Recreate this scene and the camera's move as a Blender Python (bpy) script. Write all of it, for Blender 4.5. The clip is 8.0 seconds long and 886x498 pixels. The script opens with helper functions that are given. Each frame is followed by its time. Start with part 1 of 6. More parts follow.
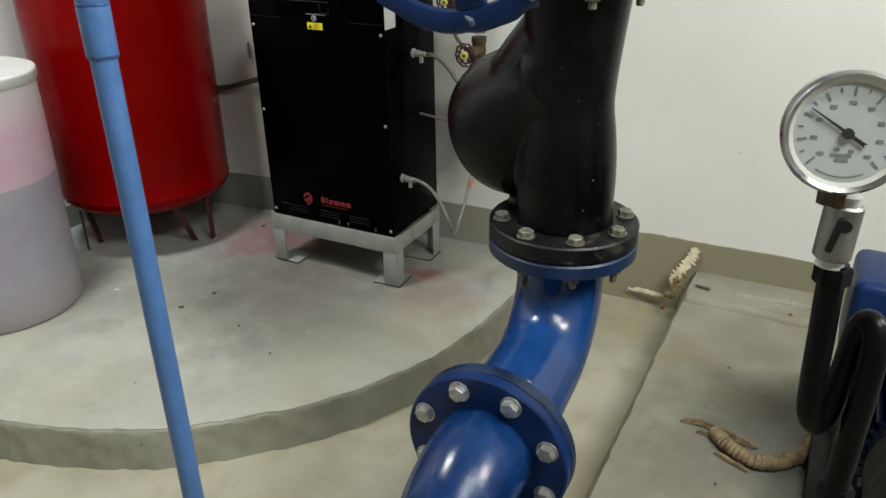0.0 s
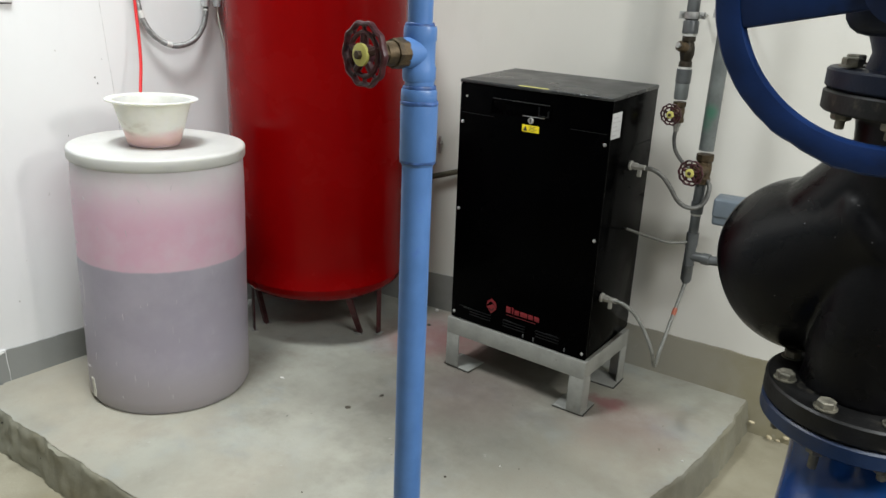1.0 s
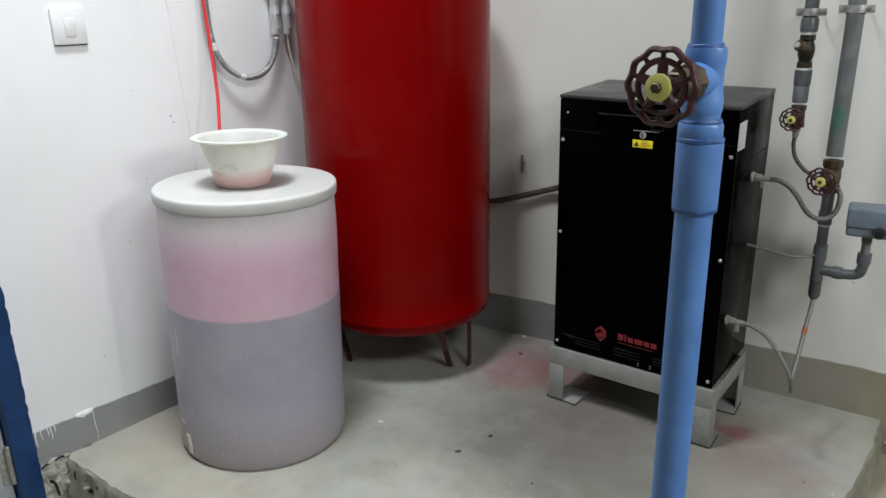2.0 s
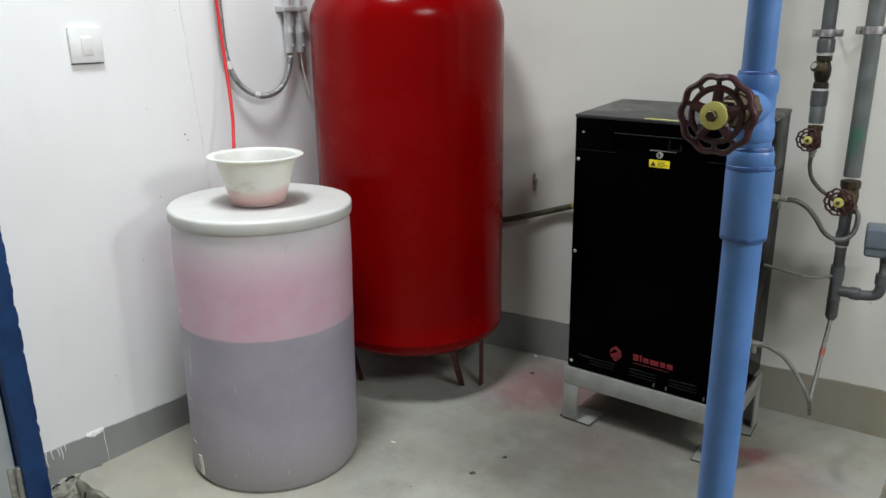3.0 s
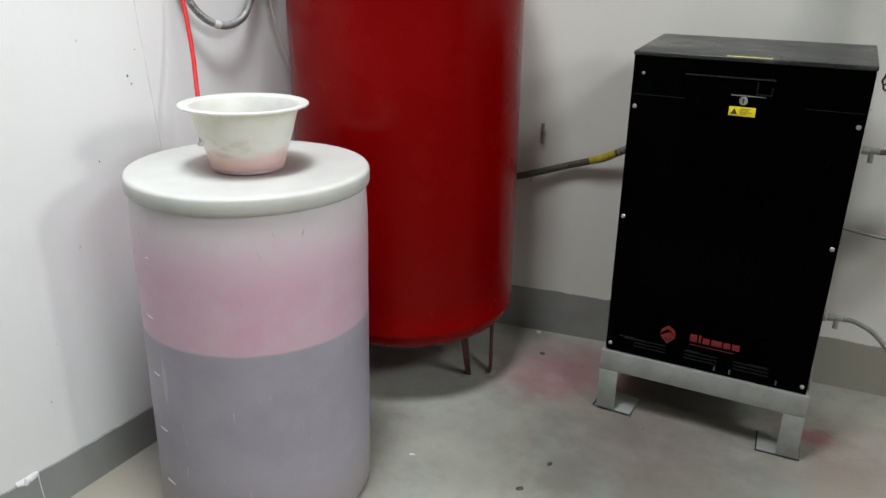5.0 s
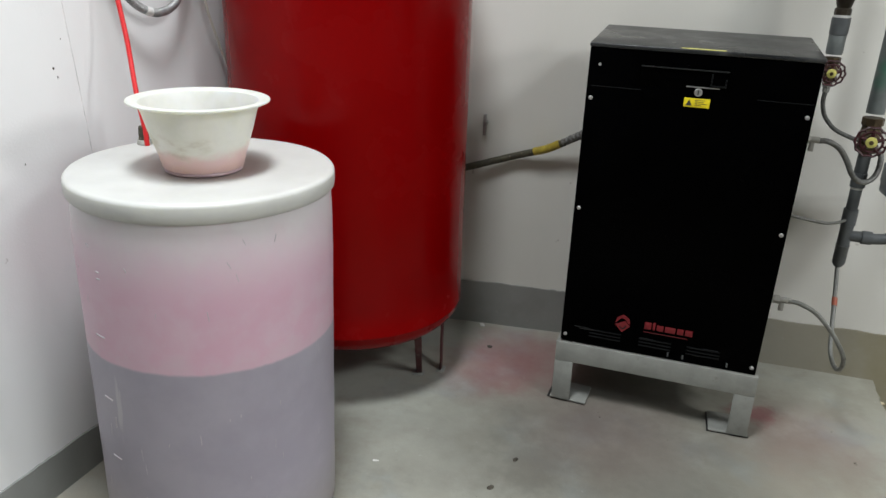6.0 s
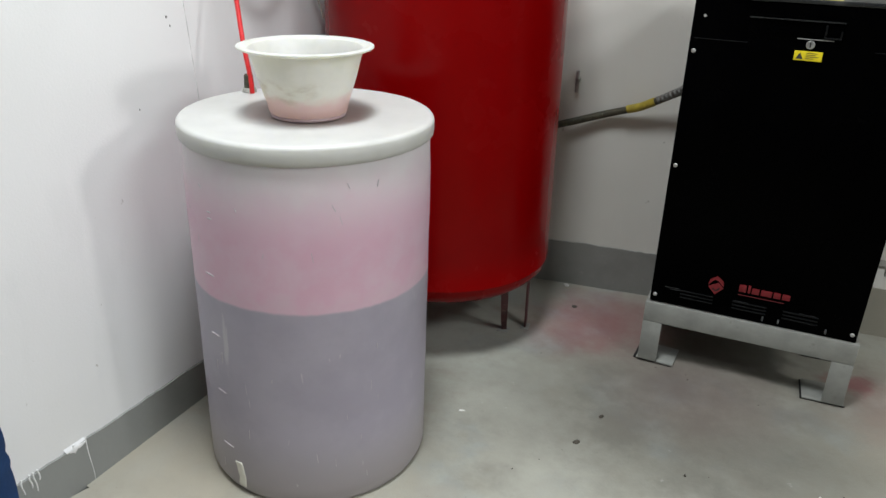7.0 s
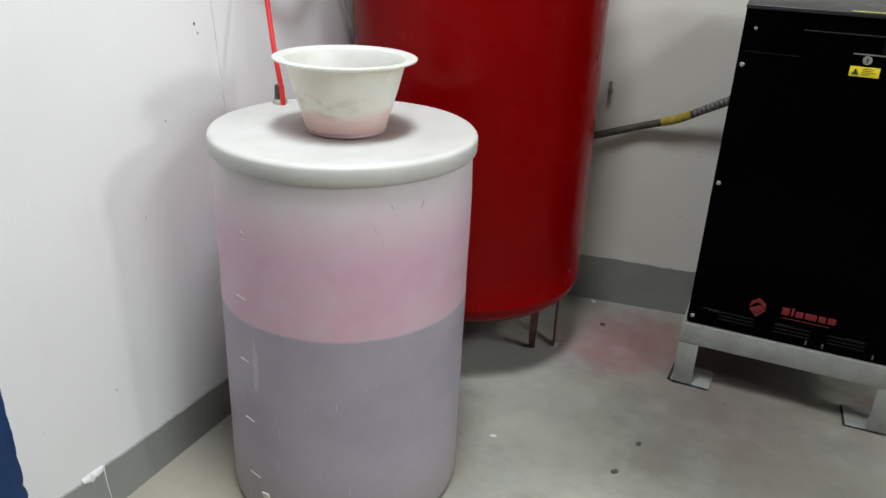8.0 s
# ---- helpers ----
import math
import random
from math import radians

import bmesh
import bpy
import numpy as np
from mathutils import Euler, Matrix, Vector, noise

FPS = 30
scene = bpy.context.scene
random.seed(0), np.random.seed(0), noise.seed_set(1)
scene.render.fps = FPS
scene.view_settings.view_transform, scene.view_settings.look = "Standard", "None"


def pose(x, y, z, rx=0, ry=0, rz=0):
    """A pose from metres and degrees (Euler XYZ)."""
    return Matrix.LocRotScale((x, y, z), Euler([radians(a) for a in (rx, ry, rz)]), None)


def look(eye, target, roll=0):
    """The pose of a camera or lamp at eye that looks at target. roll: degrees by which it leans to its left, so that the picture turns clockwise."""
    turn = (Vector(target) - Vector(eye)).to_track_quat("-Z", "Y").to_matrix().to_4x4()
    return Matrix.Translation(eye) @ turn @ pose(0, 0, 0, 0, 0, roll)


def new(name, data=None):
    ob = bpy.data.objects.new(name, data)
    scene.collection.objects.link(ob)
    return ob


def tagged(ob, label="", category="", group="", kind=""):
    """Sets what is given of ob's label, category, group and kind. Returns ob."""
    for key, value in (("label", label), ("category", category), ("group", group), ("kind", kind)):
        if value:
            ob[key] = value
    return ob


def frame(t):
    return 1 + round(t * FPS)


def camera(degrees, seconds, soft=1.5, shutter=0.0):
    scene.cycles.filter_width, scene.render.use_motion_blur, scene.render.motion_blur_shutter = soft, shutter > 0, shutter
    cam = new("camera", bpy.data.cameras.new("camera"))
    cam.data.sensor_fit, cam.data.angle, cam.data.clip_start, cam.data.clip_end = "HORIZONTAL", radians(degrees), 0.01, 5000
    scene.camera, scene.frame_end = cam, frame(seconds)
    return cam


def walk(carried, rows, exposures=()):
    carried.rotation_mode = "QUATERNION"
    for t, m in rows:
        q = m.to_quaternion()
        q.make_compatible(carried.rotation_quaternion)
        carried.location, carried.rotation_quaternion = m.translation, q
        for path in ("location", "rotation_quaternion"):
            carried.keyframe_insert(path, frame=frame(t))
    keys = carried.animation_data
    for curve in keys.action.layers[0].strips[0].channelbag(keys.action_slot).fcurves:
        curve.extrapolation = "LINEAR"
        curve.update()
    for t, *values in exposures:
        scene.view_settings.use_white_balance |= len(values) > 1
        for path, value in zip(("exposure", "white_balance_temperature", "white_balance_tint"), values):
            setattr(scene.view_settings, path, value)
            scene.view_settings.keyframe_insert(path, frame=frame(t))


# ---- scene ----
cam = camera(61.1, 8.0)
PATH = [
    (0, (0.029, 0.133, 1.438), (-0.816, 1.725, 0.57), -0.7),
    (0.3, (-0.062, 0.139, 1.434), (-0.986, 1.721, 0.63), 0.7),
    (0.5, (-0.149, 0.156, 1.429), (-1.123, 1.733, 0.677), 1.6),
    (0.8, (-0.295, 0.168, 1.421), (-1.357, 1.718, 0.736), 2.3),
    (1, (-0.376, 0.166, 1.424), (-1.503, 1.686, 0.774), 2.6),
    (1.2, (-0.463, 0.163, 1.425), (-1.631, 1.654, 0.782), 2.7),
    (1.5, (-0.583, 0.159, 1.419), (-1.76, 1.644, 0.778), 2.3),
    (1.8, (-0.675, 0.137, 1.422), (-1.844, 1.633, 0.793), -0.5),
    (2, (-0.725, 0.126, 1.43), (-1.89, 1.627, 0.806), -1.0),
    (2.2, (-0.756, 0.119, 1.444), (-1.924, 1.628, 0.846), -1.0),
    (3.3, (-0.784, 0.101, 1.433), (-1.958, 1.61, 0.847), -0.7),
    (3.5, (-0.803, 0.096, 1.415), (-1.971, 1.594, 0.786), -0.5),
    (4, (-0.959, 0.128, 1.358), (-2.105, 1.618, 0.674), 0.9),
    (4.5, (-1.219, 0.229, 1.362), (-2.257, 1.782, 0.646), 0.2),
    (4.7, (-1.306, 0.252, 1.358), (-2.302, 1.827, 0.632), 0.6),
    (5, (-1.429, 0.268, 1.359), (-2.301, 1.918, 0.64), 0.6),
    (5.2, (-1.5, 0.269, 1.363), (-2.237, 1.981, 0.638), -0.5),
    (6.3, (-1.65, 0.233, 1.357), (-2.244, 1.987, 0.603), 2.0),
    (6.5, (-1.661, 0.209, 1.337), (-2.351, 1.907, 0.537), 1.3),
    (7, (-1.678, 0.21, 1.321), (-2.438, 1.865, 0.495), 1.2),
    (7.5, (-1.706, 0.188, 1.332), (-2.461, 1.843, 0.501), 1.5),
    (8, (-1.809, 0.259, 1.326), (-2.563, 1.918, 0.502), 1.9),
]
walk(cam, [(t, look(eye, target, roll)) for t, eye, target, roll in PATH],
     [(0, 0.12, 6740, 6), (0.5, 0.20, 6520, 7), (1, 0.20, 6640, 9), (1.5, 0.10, 6530, 10), (2, -0.01, 6380, 11), (2.2, -0.02, 6400, 11), (3.3, -0.03, 6470, 10), (4, 0.0, 6500, 10), (6.4, 0.07, 6500, 10), (8, 0.03, 6500, 10)])

# ---- light ----
world = bpy.data.worlds.new("world")
scene.world = world
world.use_nodes = True
world.node_tree.nodes["Background"].inputs[0].default_value = (0.9, 0.95, 1.0, 1)
world.node_tree.nodes["Background"].inputs[1].default_value = 0.006


def area_lamp(name, eye, target, length, width, watts, colour, roll=0, spread=180):
    lamp = bpy.data.lights.new(name, "AREA")
    lamp.shape, lamp.size, lamp.size_y = "RECTANGLE", length, width
    lamp.energy, lamp.color = watts, colour
    lamp.spread = radians(spread)
    ob = new(name, lamp)
    ob.matrix_world = look(eye, target, roll)
    return ob


COOL = (0.91, 0.965, 1.0)
WARM = (0.98, 0.975, 0.98)
# Lamps out of view; this one placed from the tank and conduit shadows.
area_lamp("unseen_lamp", (-2.24, 1.12, 3.4), (-2.24, 1.13, 0), 0.7, 0.45, 37, COOL, 90, 120)
# Stand-in hung below the ceiling for the low light that throws the drum shadow.
area_lamp("unseen_lamp", (1.25, 1.42, 2.32), (-1.2, 1.5, 0.7), 0.6, 0.25, 34, WARM, 90)
# Added pair that lights the east end and gives the bend its glints.
for y in (-0.05, 0.65):
    area_lamp("unseen_lamp", (1.2, y, 3.5), (0.5, y + 2.0, 0.5), 1.2, 0.12, 43, COOL)


# ---- materials ----
def base(name, rough=0.5, metal=0.0, spec=0.5):
    m = bpy.data.materials.new(name)
    m.use_nodes = True
    nt = m.node_tree
    b = nt.nodes["Principled BSDF"]
    b.inputs["Roughness"].default_value = rough
    b.inputs["Metallic"].default_value = metal
    b.inputs["Specular IOR Level"].default_value = spec
    return m, nt, b


def coords(nt, generated=False):
    c = nt.nodes.new("ShaderNodeTexCoord")
    return c.outputs["Object"]


def world_pos(nt):
    return nt.nodes.new("ShaderNodeNewGeometry").outputs["Position"]


def noise_tex(nt, vec, scale, detail=4, rough=0.55, stretch=None):
    if stretch:
        mp = nt.nodes.new("ShaderNodeMapping")
        mp.inputs["Scale"].default_value = stretch
        nt.links.new(vec, mp.inputs["Vector"])
        vec = mp.outputs["Vector"]
    n = nt.nodes.new("ShaderNodeTexNoise")
    n.inputs["Scale"].default_value = scale
    n.inputs["Detail"].default_value = detail
    n.inputs["Roughness"].default_value = rough
    nt.links.new(vec, n.inputs["Vector"])
    return n.outputs["Fac"]


def ramp(nt, fac, lo, hi, a=0.0, b=1.0):
    r = nt.nodes.new("ShaderNodeMapRange")
    r.inputs["From Min"].default_value, r.inputs["From Max"].default_value = lo, hi
    r.inputs["To Min"].default_value, r.inputs["To Max"].default_value = a, b
    r.interpolation_type = "SMOOTHSTEP"
    nt.links.new(fac, r.inputs["Value"])
    return r.outputs["Result"]


def mix(nt, fac, a, b):
    m = nt.nodes.new("ShaderNodeMix")
    m.data_type = "RGBA"
    for sock, v in ((m.inputs[0], fac), (m.inputs[6], a), (m.inputs[7], b)):
        if isinstance(v, (int, float)):
            sock.default_value = v
        elif isinstance(v, tuple):
            sock.default_value = (*v, 1)
        else:
            nt.links.new(v, sock)
    return m.outputs[2]


def math_node(nt, op, a, b=0.0):
    m = nt.nodes.new("ShaderNodeMath")
    m.operation = op
    for sock, v in zip(m.inputs, (a, b)):
        if isinstance(v, (int, float)):
            sock.default_value = v
        else:
            nt.links.new(v, sock)
    return m.outputs[0]


def bump(nt, b, height, strength, dist):
    n = nt.nodes.new("ShaderNodeBump")
    n.inputs["Strength"].default_value = strength
    n.inputs["Distance"].default_value = dist
    nt.links.new(height, n.inputs["Height"])
    nt.links.new(n.outputs["Normal"], b.inputs["Normal"])


def painted(name, col, rough=0.45, var=0.12, scale=18.0, relief=0.15, metal=0.0, dirt=None, spec=0.5, fine=140.0, dirt_at=(0.58, 0.75)):
    """A surface of one paint or metal with patchy tone, fine grain and, where given, dirt in spots."""
    m, nt, b = base(name, rough, metal, spec)
    v = coords(nt)
    n1 = noise_tex(nt, v, scale, 5)
    n2 = noise_tex(nt, v, fine, 3)
    dark = tuple(c * (1 - var) for c in col)
    light = tuple(min(1, c * (1 + var)) for c in col)
    c = mix(nt, ramp(nt, n1, 0.3, 0.7), dark, light)
    if dirt:
        n3 = noise_tex(nt, v, scale * 1.9, 6, 0.65)
        c = mix(nt, ramp(nt, n3, *dirt_at), c, dirt)
    nt.links.new(c, b.inputs["Base Color"])
    nt.links.new(ramp(nt, n1, 0.25, 0.75, max(0, rough - 0.1), min(1, rough + 0.12)), b.inputs["Roughness"])
    bump(nt, b, math_node(nt, "ADD", n2, math_node(nt, "MULTIPLY", n1, 2.0)), relief, 0.002)
    return m


def spot(nt, pos, x, y, radius, soft, warp=0.0, z=None):
    """1 inside a blurred round patch in the plan, 0 outside, with an uneven border."""
    sep = nt.nodes.new("ShaderNodeVectorMath")
    sep.operation = "SUBTRACT"
    nt.links.new(pos, sep.inputs[0])
    sep.inputs[1].default_value = (x, y, 0 if z is None else z)
    ln = nt.nodes.new("ShaderNodeVectorMath")
    ln.operation = "LENGTH"
    nt.links.new(sep.outputs[0], ln.inputs[0])
    d = ln.outputs["Value"]
    if warp:
        n = noise_tex(nt, pos, 9.0, 5, 0.6)
        d = math_node(nt, "ADD", d, math_node(nt, "MULTIPLY", math_node(nt, "SUBTRACT", n, 0.5), warp))
    return ramp(nt, d, radius + soft, max(0.0, radius - soft), 0, 1)


def concrete(name, light, dark, tint=None, pink=(), rough=0.75, dirt=(), tan=()):
    m, nt, b = base(name, rough, 0, 0.3)
    p = world_pos(nt)
    n1 = noise_tex(nt, p, 1.7, 5, 0.55)
    n2 = noise_tex(nt, p, 6.5, 6, 0.62)
    n3 = noise_tex(nt, p, 120.0, 4, 0.6)
    c = mix(nt, ramp(nt, n1, 0.36, 0.62), dark, light)
    c = mix(nt, ramp(nt, n2, 0.52, 0.75, 0, 0.4), c, tuple(0.72 * x for x in dark))
    if tint:
        n4 = noise_tex(nt, p, 2.9, 5, 0.6)
        c = mix(nt, ramp(nt, n4, 0.5, 0.68, 0, 0.8), c, tint)
    if pink:
        n5 = noise_tex(nt, p, 2.1, 7, 0.62)
        c = mix(nt, ramp(nt, n5, 0.48, 0.66, 0, 0.45), c, tuple(1.22 * q for q in light))
        n6 = noise_tex(nt, p, 3.4, 6, 0.66)
        c = mix(nt, ramp(nt, n6, 0.46, 0.74, 0, 0.5), c, (0.235, 0.20, 0.155))
    # Grey-brown patches: dirt, and on the platform also shade near the cabinet.
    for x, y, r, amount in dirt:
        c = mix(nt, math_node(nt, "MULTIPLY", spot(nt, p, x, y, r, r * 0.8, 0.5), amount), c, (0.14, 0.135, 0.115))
    for x, y, r, amount in tan:
        c = mix(nt, math_node(nt, "MULTIPLY", spot(nt, p, x, y, r, r * 0.8, 0.35), amount), c, (0.40, 0.36, 0.285))
    for x, y, r, amount in pink:
        c = mix(nt, math_node(nt, "MULTIPLY", spot(nt, p, x, y, r, r * 0.9, 0.22), amount), c, (0.30, 0.09, 0.105))
    speck = ramp(nt, noise_tex(nt, p, 70.0, 2, 0.5), 0.72, 0.77)
    c = mix(nt, math_node(nt, "MULTIPLY", speck, 0.22), c, (0.10, 0.095, 0.09))
    pale = ramp(nt, noise_tex(nt, p, 30.0, 3, 0.6), 0.70, 0.78)
    c = mix(nt, math_node(nt, "MULTIPLY", pale, 0.25), c, (0.6, 0.59, 0.55))
    nt.links.new(c, b.inputs["Base Color"])
    nt.links.new(ramp(nt, n2, 0.3, 0.7, rough - 0.22, rough + 0.1), b.inputs["Roughness"])
    bump(nt, b, math_node(nt, "ADD", n3, math_node(nt, "MULTIPLY", n2, 2.5)), 0.22, 0.004)
    return m


def plaster(name, col, shade):
    m, nt, b = base(name, 0.62, 0, 0.4)
    p = world_pos(nt)
    n1 = noise_tex(nt, p, 1.1, 4, 0.5)
    n2 = noise_tex(nt, p, 7.0, 5, 0.6, (1, 1, 0.35))
    n3 = noise_tex(nt, p, 160.0, 3, 0.6)
    c = mix(nt, ramp(nt, n1, 0.35, 0.65), shade, col)
    c = mix(nt, ramp(nt, n2, 0.55, 0.75, 0, 0.2), c, tuple(0.88 * x for x in shade))
    speck = ramp(nt, noise_tex(nt, p, 26.0, 2, 0.5), 0.765, 0.79)
    c = mix(nt, math_node(nt, "MULTIPLY", speck, 0.5), c, (0.35, 0.32, 0.28))
    nt.links.new(c, b.inputs["Base Color"])
    bump(nt, b, math_node(nt, "ADD", math_node(nt, "MULTIPLY", n3, 0.5), math_node(nt, "MULTIPLY", n2, 0.5)), 0.16, 0.004)
    return m


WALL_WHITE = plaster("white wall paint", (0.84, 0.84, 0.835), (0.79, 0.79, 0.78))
# North tone is duller and warmer than the west wall's white.
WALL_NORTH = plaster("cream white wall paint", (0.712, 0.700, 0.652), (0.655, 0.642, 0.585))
# Ceiling, south and east walls stay unseen; their tones set the bounced light.
CEILING_PAINT = plaster("grey of the unseen ceiling", (0.34, 0.33, 0.32), (0.28, 0.27, 0.26))
BARE_WALL = plaster("dull white of the unseen walls", (0.60, 0.595, 0.58), (0.54, 0.53, 0.51))
def skirting_paint():
    m, nt, b = base("grey skirting paint", 0.5, 0, 0.4)
    p = world_pos(nt)
    n1 = noise_tex(nt, p, 5.0, 5, 0.6)
    c = mix(nt, ramp(nt, n1, 0.3, 0.7), (0.20, 0.20, 0.185), (0.245, 0.248, 0.23))
    # West end by the door is paler: its stronger light, in the paint.
    c = mix(nt, math_node(nt, "MULTIPLY", spot(nt, p, -3.07, 1.0, 0.45, 0.3, 0.2), 0.6), c, (0.29, 0.30, 0.29))
    c = mix(nt, math_node(nt, "MULTIPLY", spot(nt, p, -0.85, 2.9, 0.6, 0.25, 0.4), 0.85), c, (0.315, 0.295, 0.235))
    c = mix(nt, math_node(nt, "MULTIPLY", spot(nt, p, -0.15, 2.95, 0.85, 0.2, 0.4), 0.85), c, (0.235, 0.21, 0.13))
    c = mix(nt, ramp(nt, noise_tex(nt, p, 30.0, 4, 0.65), 0.64, 0.74, 0, 0.4), c, (0.34, 0.33, 0.30))
    nt.links.new(c, b.inputs["Base Color"])
    bump(nt, b, noise_tex(nt, p, 40.0, 5), 0.3, 0.003)
    return m


GREY_BAND = skirting_paint()
GREY_SEAM = painted("grey plaster seam", (0.66, 0.65, 0.64), 0.7, 0.2, 30, 0.2)
# Dirt spots; those at the cabinet also carry shade in their colour.
PLATFORM = concrete("platform concrete", (0.388, 0.390, 0.338), (0.298, 0.288, 0.238), (0.300, 0.325, 0.312),
                    ((-2.12, 2.58, 0.17, 0.5), (-1.34, 2.53, 0.045, 0.6), (-1.75, 2.25, 0.2, 0.12), (-2.22, 2.45, 0.14, 0.3), (-1.2, 2.45, 0.16, 0.2)), 0.66,
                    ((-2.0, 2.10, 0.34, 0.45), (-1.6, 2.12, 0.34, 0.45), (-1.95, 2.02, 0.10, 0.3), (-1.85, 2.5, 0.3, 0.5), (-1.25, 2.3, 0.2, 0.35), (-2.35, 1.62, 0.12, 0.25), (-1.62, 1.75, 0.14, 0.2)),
                    ((-2.92, 1.36, 0.24, 0.7), (-2.55, 1.22, 0.16, 0.5), (-2.33, 1.45, 0.10, 0.4), (-1.15, 2.15, 0.2, 0.45), (-1.3, 1.75, 0.15, 0.35), (-2.0, 1.35, 0.14, 0.3)))
PLATFORM_EDGE = concrete("damp concrete edge", (0.315, 0.308, 0.245), (0.215, 0.205, 0.155), (0.23, 0.21, 0.14), dirt=((-1.15, 1.75, 0.28, 0.45), (-0.95, 2.3, 0.25, 0.5)))
FLOOR = concrete("floor concrete", (0.345, 0.32, 0.24), (0.25, 0.228, 0.16), (0.275, 0.235, 0.14))
PLINTH = concrete("plinth concrete", (0.265, 0.255, 0.20), (0.185, 0.172, 0.125), (0.19, 0.165, 0.105), dirt=((0.10, 1.92, 0.20, 0.8), (0.0, 2.15, 0.10, 0.35), (-0.1, 1.85, 0.12, 0.4)))
BLUE_PAINT = painted("glossy blue paint", (0.007, 0.040, 0.150), 0.17, 0.2, 7, 0.1, dirt=(0.010, 0.030, 0.095), spec=0.5, dirt_at=(0.52, 0.72))
NAVY_PAINT = painted("dark blue enamel", (0.0035, 0.020, 0.088), 0.4, 0.25, 10, 0.25, dirt=(0.004, 0.015, 0.06), spec=0.28)
DOOR_BLUE = painted("blue frame paint", (0.007, 0.038, 0.125), 0.42, 0.2, 12, 0.3, dirt=(0.02, 0.06, 0.15), spec=0.35)
DOOR_GREY = painted("grey door paint", (0.44, 0.475, 0.495), 0.4, 0.06, 6, 0.1)
BLUE_WORN = painted("worn blue paint", (0.004, 0.026, 0.105), 0.22, 0.3, 9, 0.15, dirt=(0.010, 0.032, 0.095), spec=0.4, dirt_at=(0.52, 0.66))
PIPE_BLUE = painted("light blue plastic pipe", (0.072, 0.172, 0.395), 0.42, 0.08, 22, 0.12, dirt=(0.07, 0.16, 0.42))
PIPE_GLUE = painted("dark blue glue line", (0.032, 0.085, 0.24), 0.5, 0.4, 60, 0.4, dirt=(0.07, 0.17, 0.44), dirt_at=(0.6, 0.7))
RED_TANK = painted("red enamel", (0.195, 0.0004, 0.0009), 0.22, 0.05, 3, 0.03, spec=0.10, fine=30)
# Darker than the shell's red: shade below the tank, mixed with scuffs.
RED_LEG = painted("scuffed shaded red legs", (0.055, 0.009, 0.010), 0.5, 0.35, 25, 0.4, dirt=(0.12, 0.08, 0.07), dirt_at=(0.5, 0.75))
BLACK_BOX = painted("black sheet steel", (0.0003, 0.0003, 0.0004), 0.2, 0.2, 9, 0.03, spec=0.018)
# Lighter black: sheen of the top and grip lip put into the colour.
BLACK_TOP = painted("black sheet steel with sheen", (0.012, 0.013, 0.0135), 0.30, 0.2, 5, 0.1, dirt=(0.05, 0.05, 0.048))
# Seam, slot and louvre edges lightened to carry their glints.
BLACK_LIP = painted("black sheet edge with glint", (0.005, 0.0055, 0.006), 0.35, 0.3, 30, 0.1, dirt=(0.011, 0.011, 0.011), spec=0.2)
BLACK_IRON = painted("black coated cast iron", (0.0016, 0.0016, 0.002), 0.27, 0.4, 5, 0.20, dirt=(0.011, 0.011, 0.0115), dirt_at=(0.55, 0.85), spec=0.18)
def speckle(m, scale, lo, hi, col):
    """Adds fine pale chips to a paint."""
    nt = m.node_tree
    b = nt.nodes["Principled BSDF"]
    old = b.inputs["Base Color"].links[0].from_socket
    n = noise_tex(nt, coords(nt), scale, 2, 0.5)
    nt.links.new(mix(nt, ramp(nt, n, lo, hi), old, col), b.inputs["Base Color"])


speckle(BLACK_IRON, 55.0, 0.735, 0.755, (0.10, 0.10, 0.10))
# Bend blue set darker, with shade under the valve in it, plus wear.
FLANGE_BLUE = painted("worn shaded blue flange paint", (0.004, 0.016, 0.050), 0.42, 0.3, 14, 0.25, dirt=(0.012, 0.016, 0.024))
FLANGE_IRON = painted("dirty black flange", (0.004, 0.004, 0.004), 0.42, 0.3, 14, 0.3, dirt=(0.055, 0.048, 0.036), dirt_at=(0.54, 0.74), spec=0.3)
VALVE_NAVY = painted("blackened navy enamel", (0.0015, 0.005, 0.017), 0.45, 0.3, 12, 0.25, dirt=(0.006, 0.006, 0.007), spec=0.25)
SCRAPE = painted("scraped blue paint", (0.20, 0.24, 0.32), 0.6, 0.4, 60, 0.4, dirt=(0.03, 0.06, 0.16), dirt_at=(0.5, 0.6))
STAND_GREY = painted("grey painted steel", (0.28, 0.285, 0.262), 0.45, 0.12, 16, 0.25, dirt=(0.20, 0.19, 0.17), dirt_at=(0.62, 0.8))
STEEL = painted("zinc plated steel", (0.44, 0.44, 0.43), 0.4, 0.2, 60, 0.2, 0.8)
OLD_BOLT = painted("tarnished bolt", (0.17, 0.16, 0.125), 0.55, 0.35, 70, 0.4, 0.45, dirt=(0.09, 0.07, 0.045))
BRASS = painted("dull brass", (0.085, 0.060, 0.032), 0.5, 0.35, 60, 0.35, 0.6, dirt=(0.055, 0.042, 0.028), dirt_at=(0.5, 0.7))
WHEEL_RED = painted("maroon wheel paint", (0.042, 0.006, 0.008), 0.45, 0.35, 60, 0.5, dirt=(0.20, 0.13, 0.10), dirt_at=(0.66, 0.8))
YELLOW = painted("pale yellow plate", (0.62, 0.58, 0.16), 0.5, 0.1, 60, 0.15)
LABEL_YELLOW = painted("yellow label", (0.75, 0.60, 0.01), 0.45, 0.04, 60, 0.05)
WHITE_LABEL = painted("white label", (0.55, 0.56, 0.56), 0.5, 0.04, 40, 0.05)
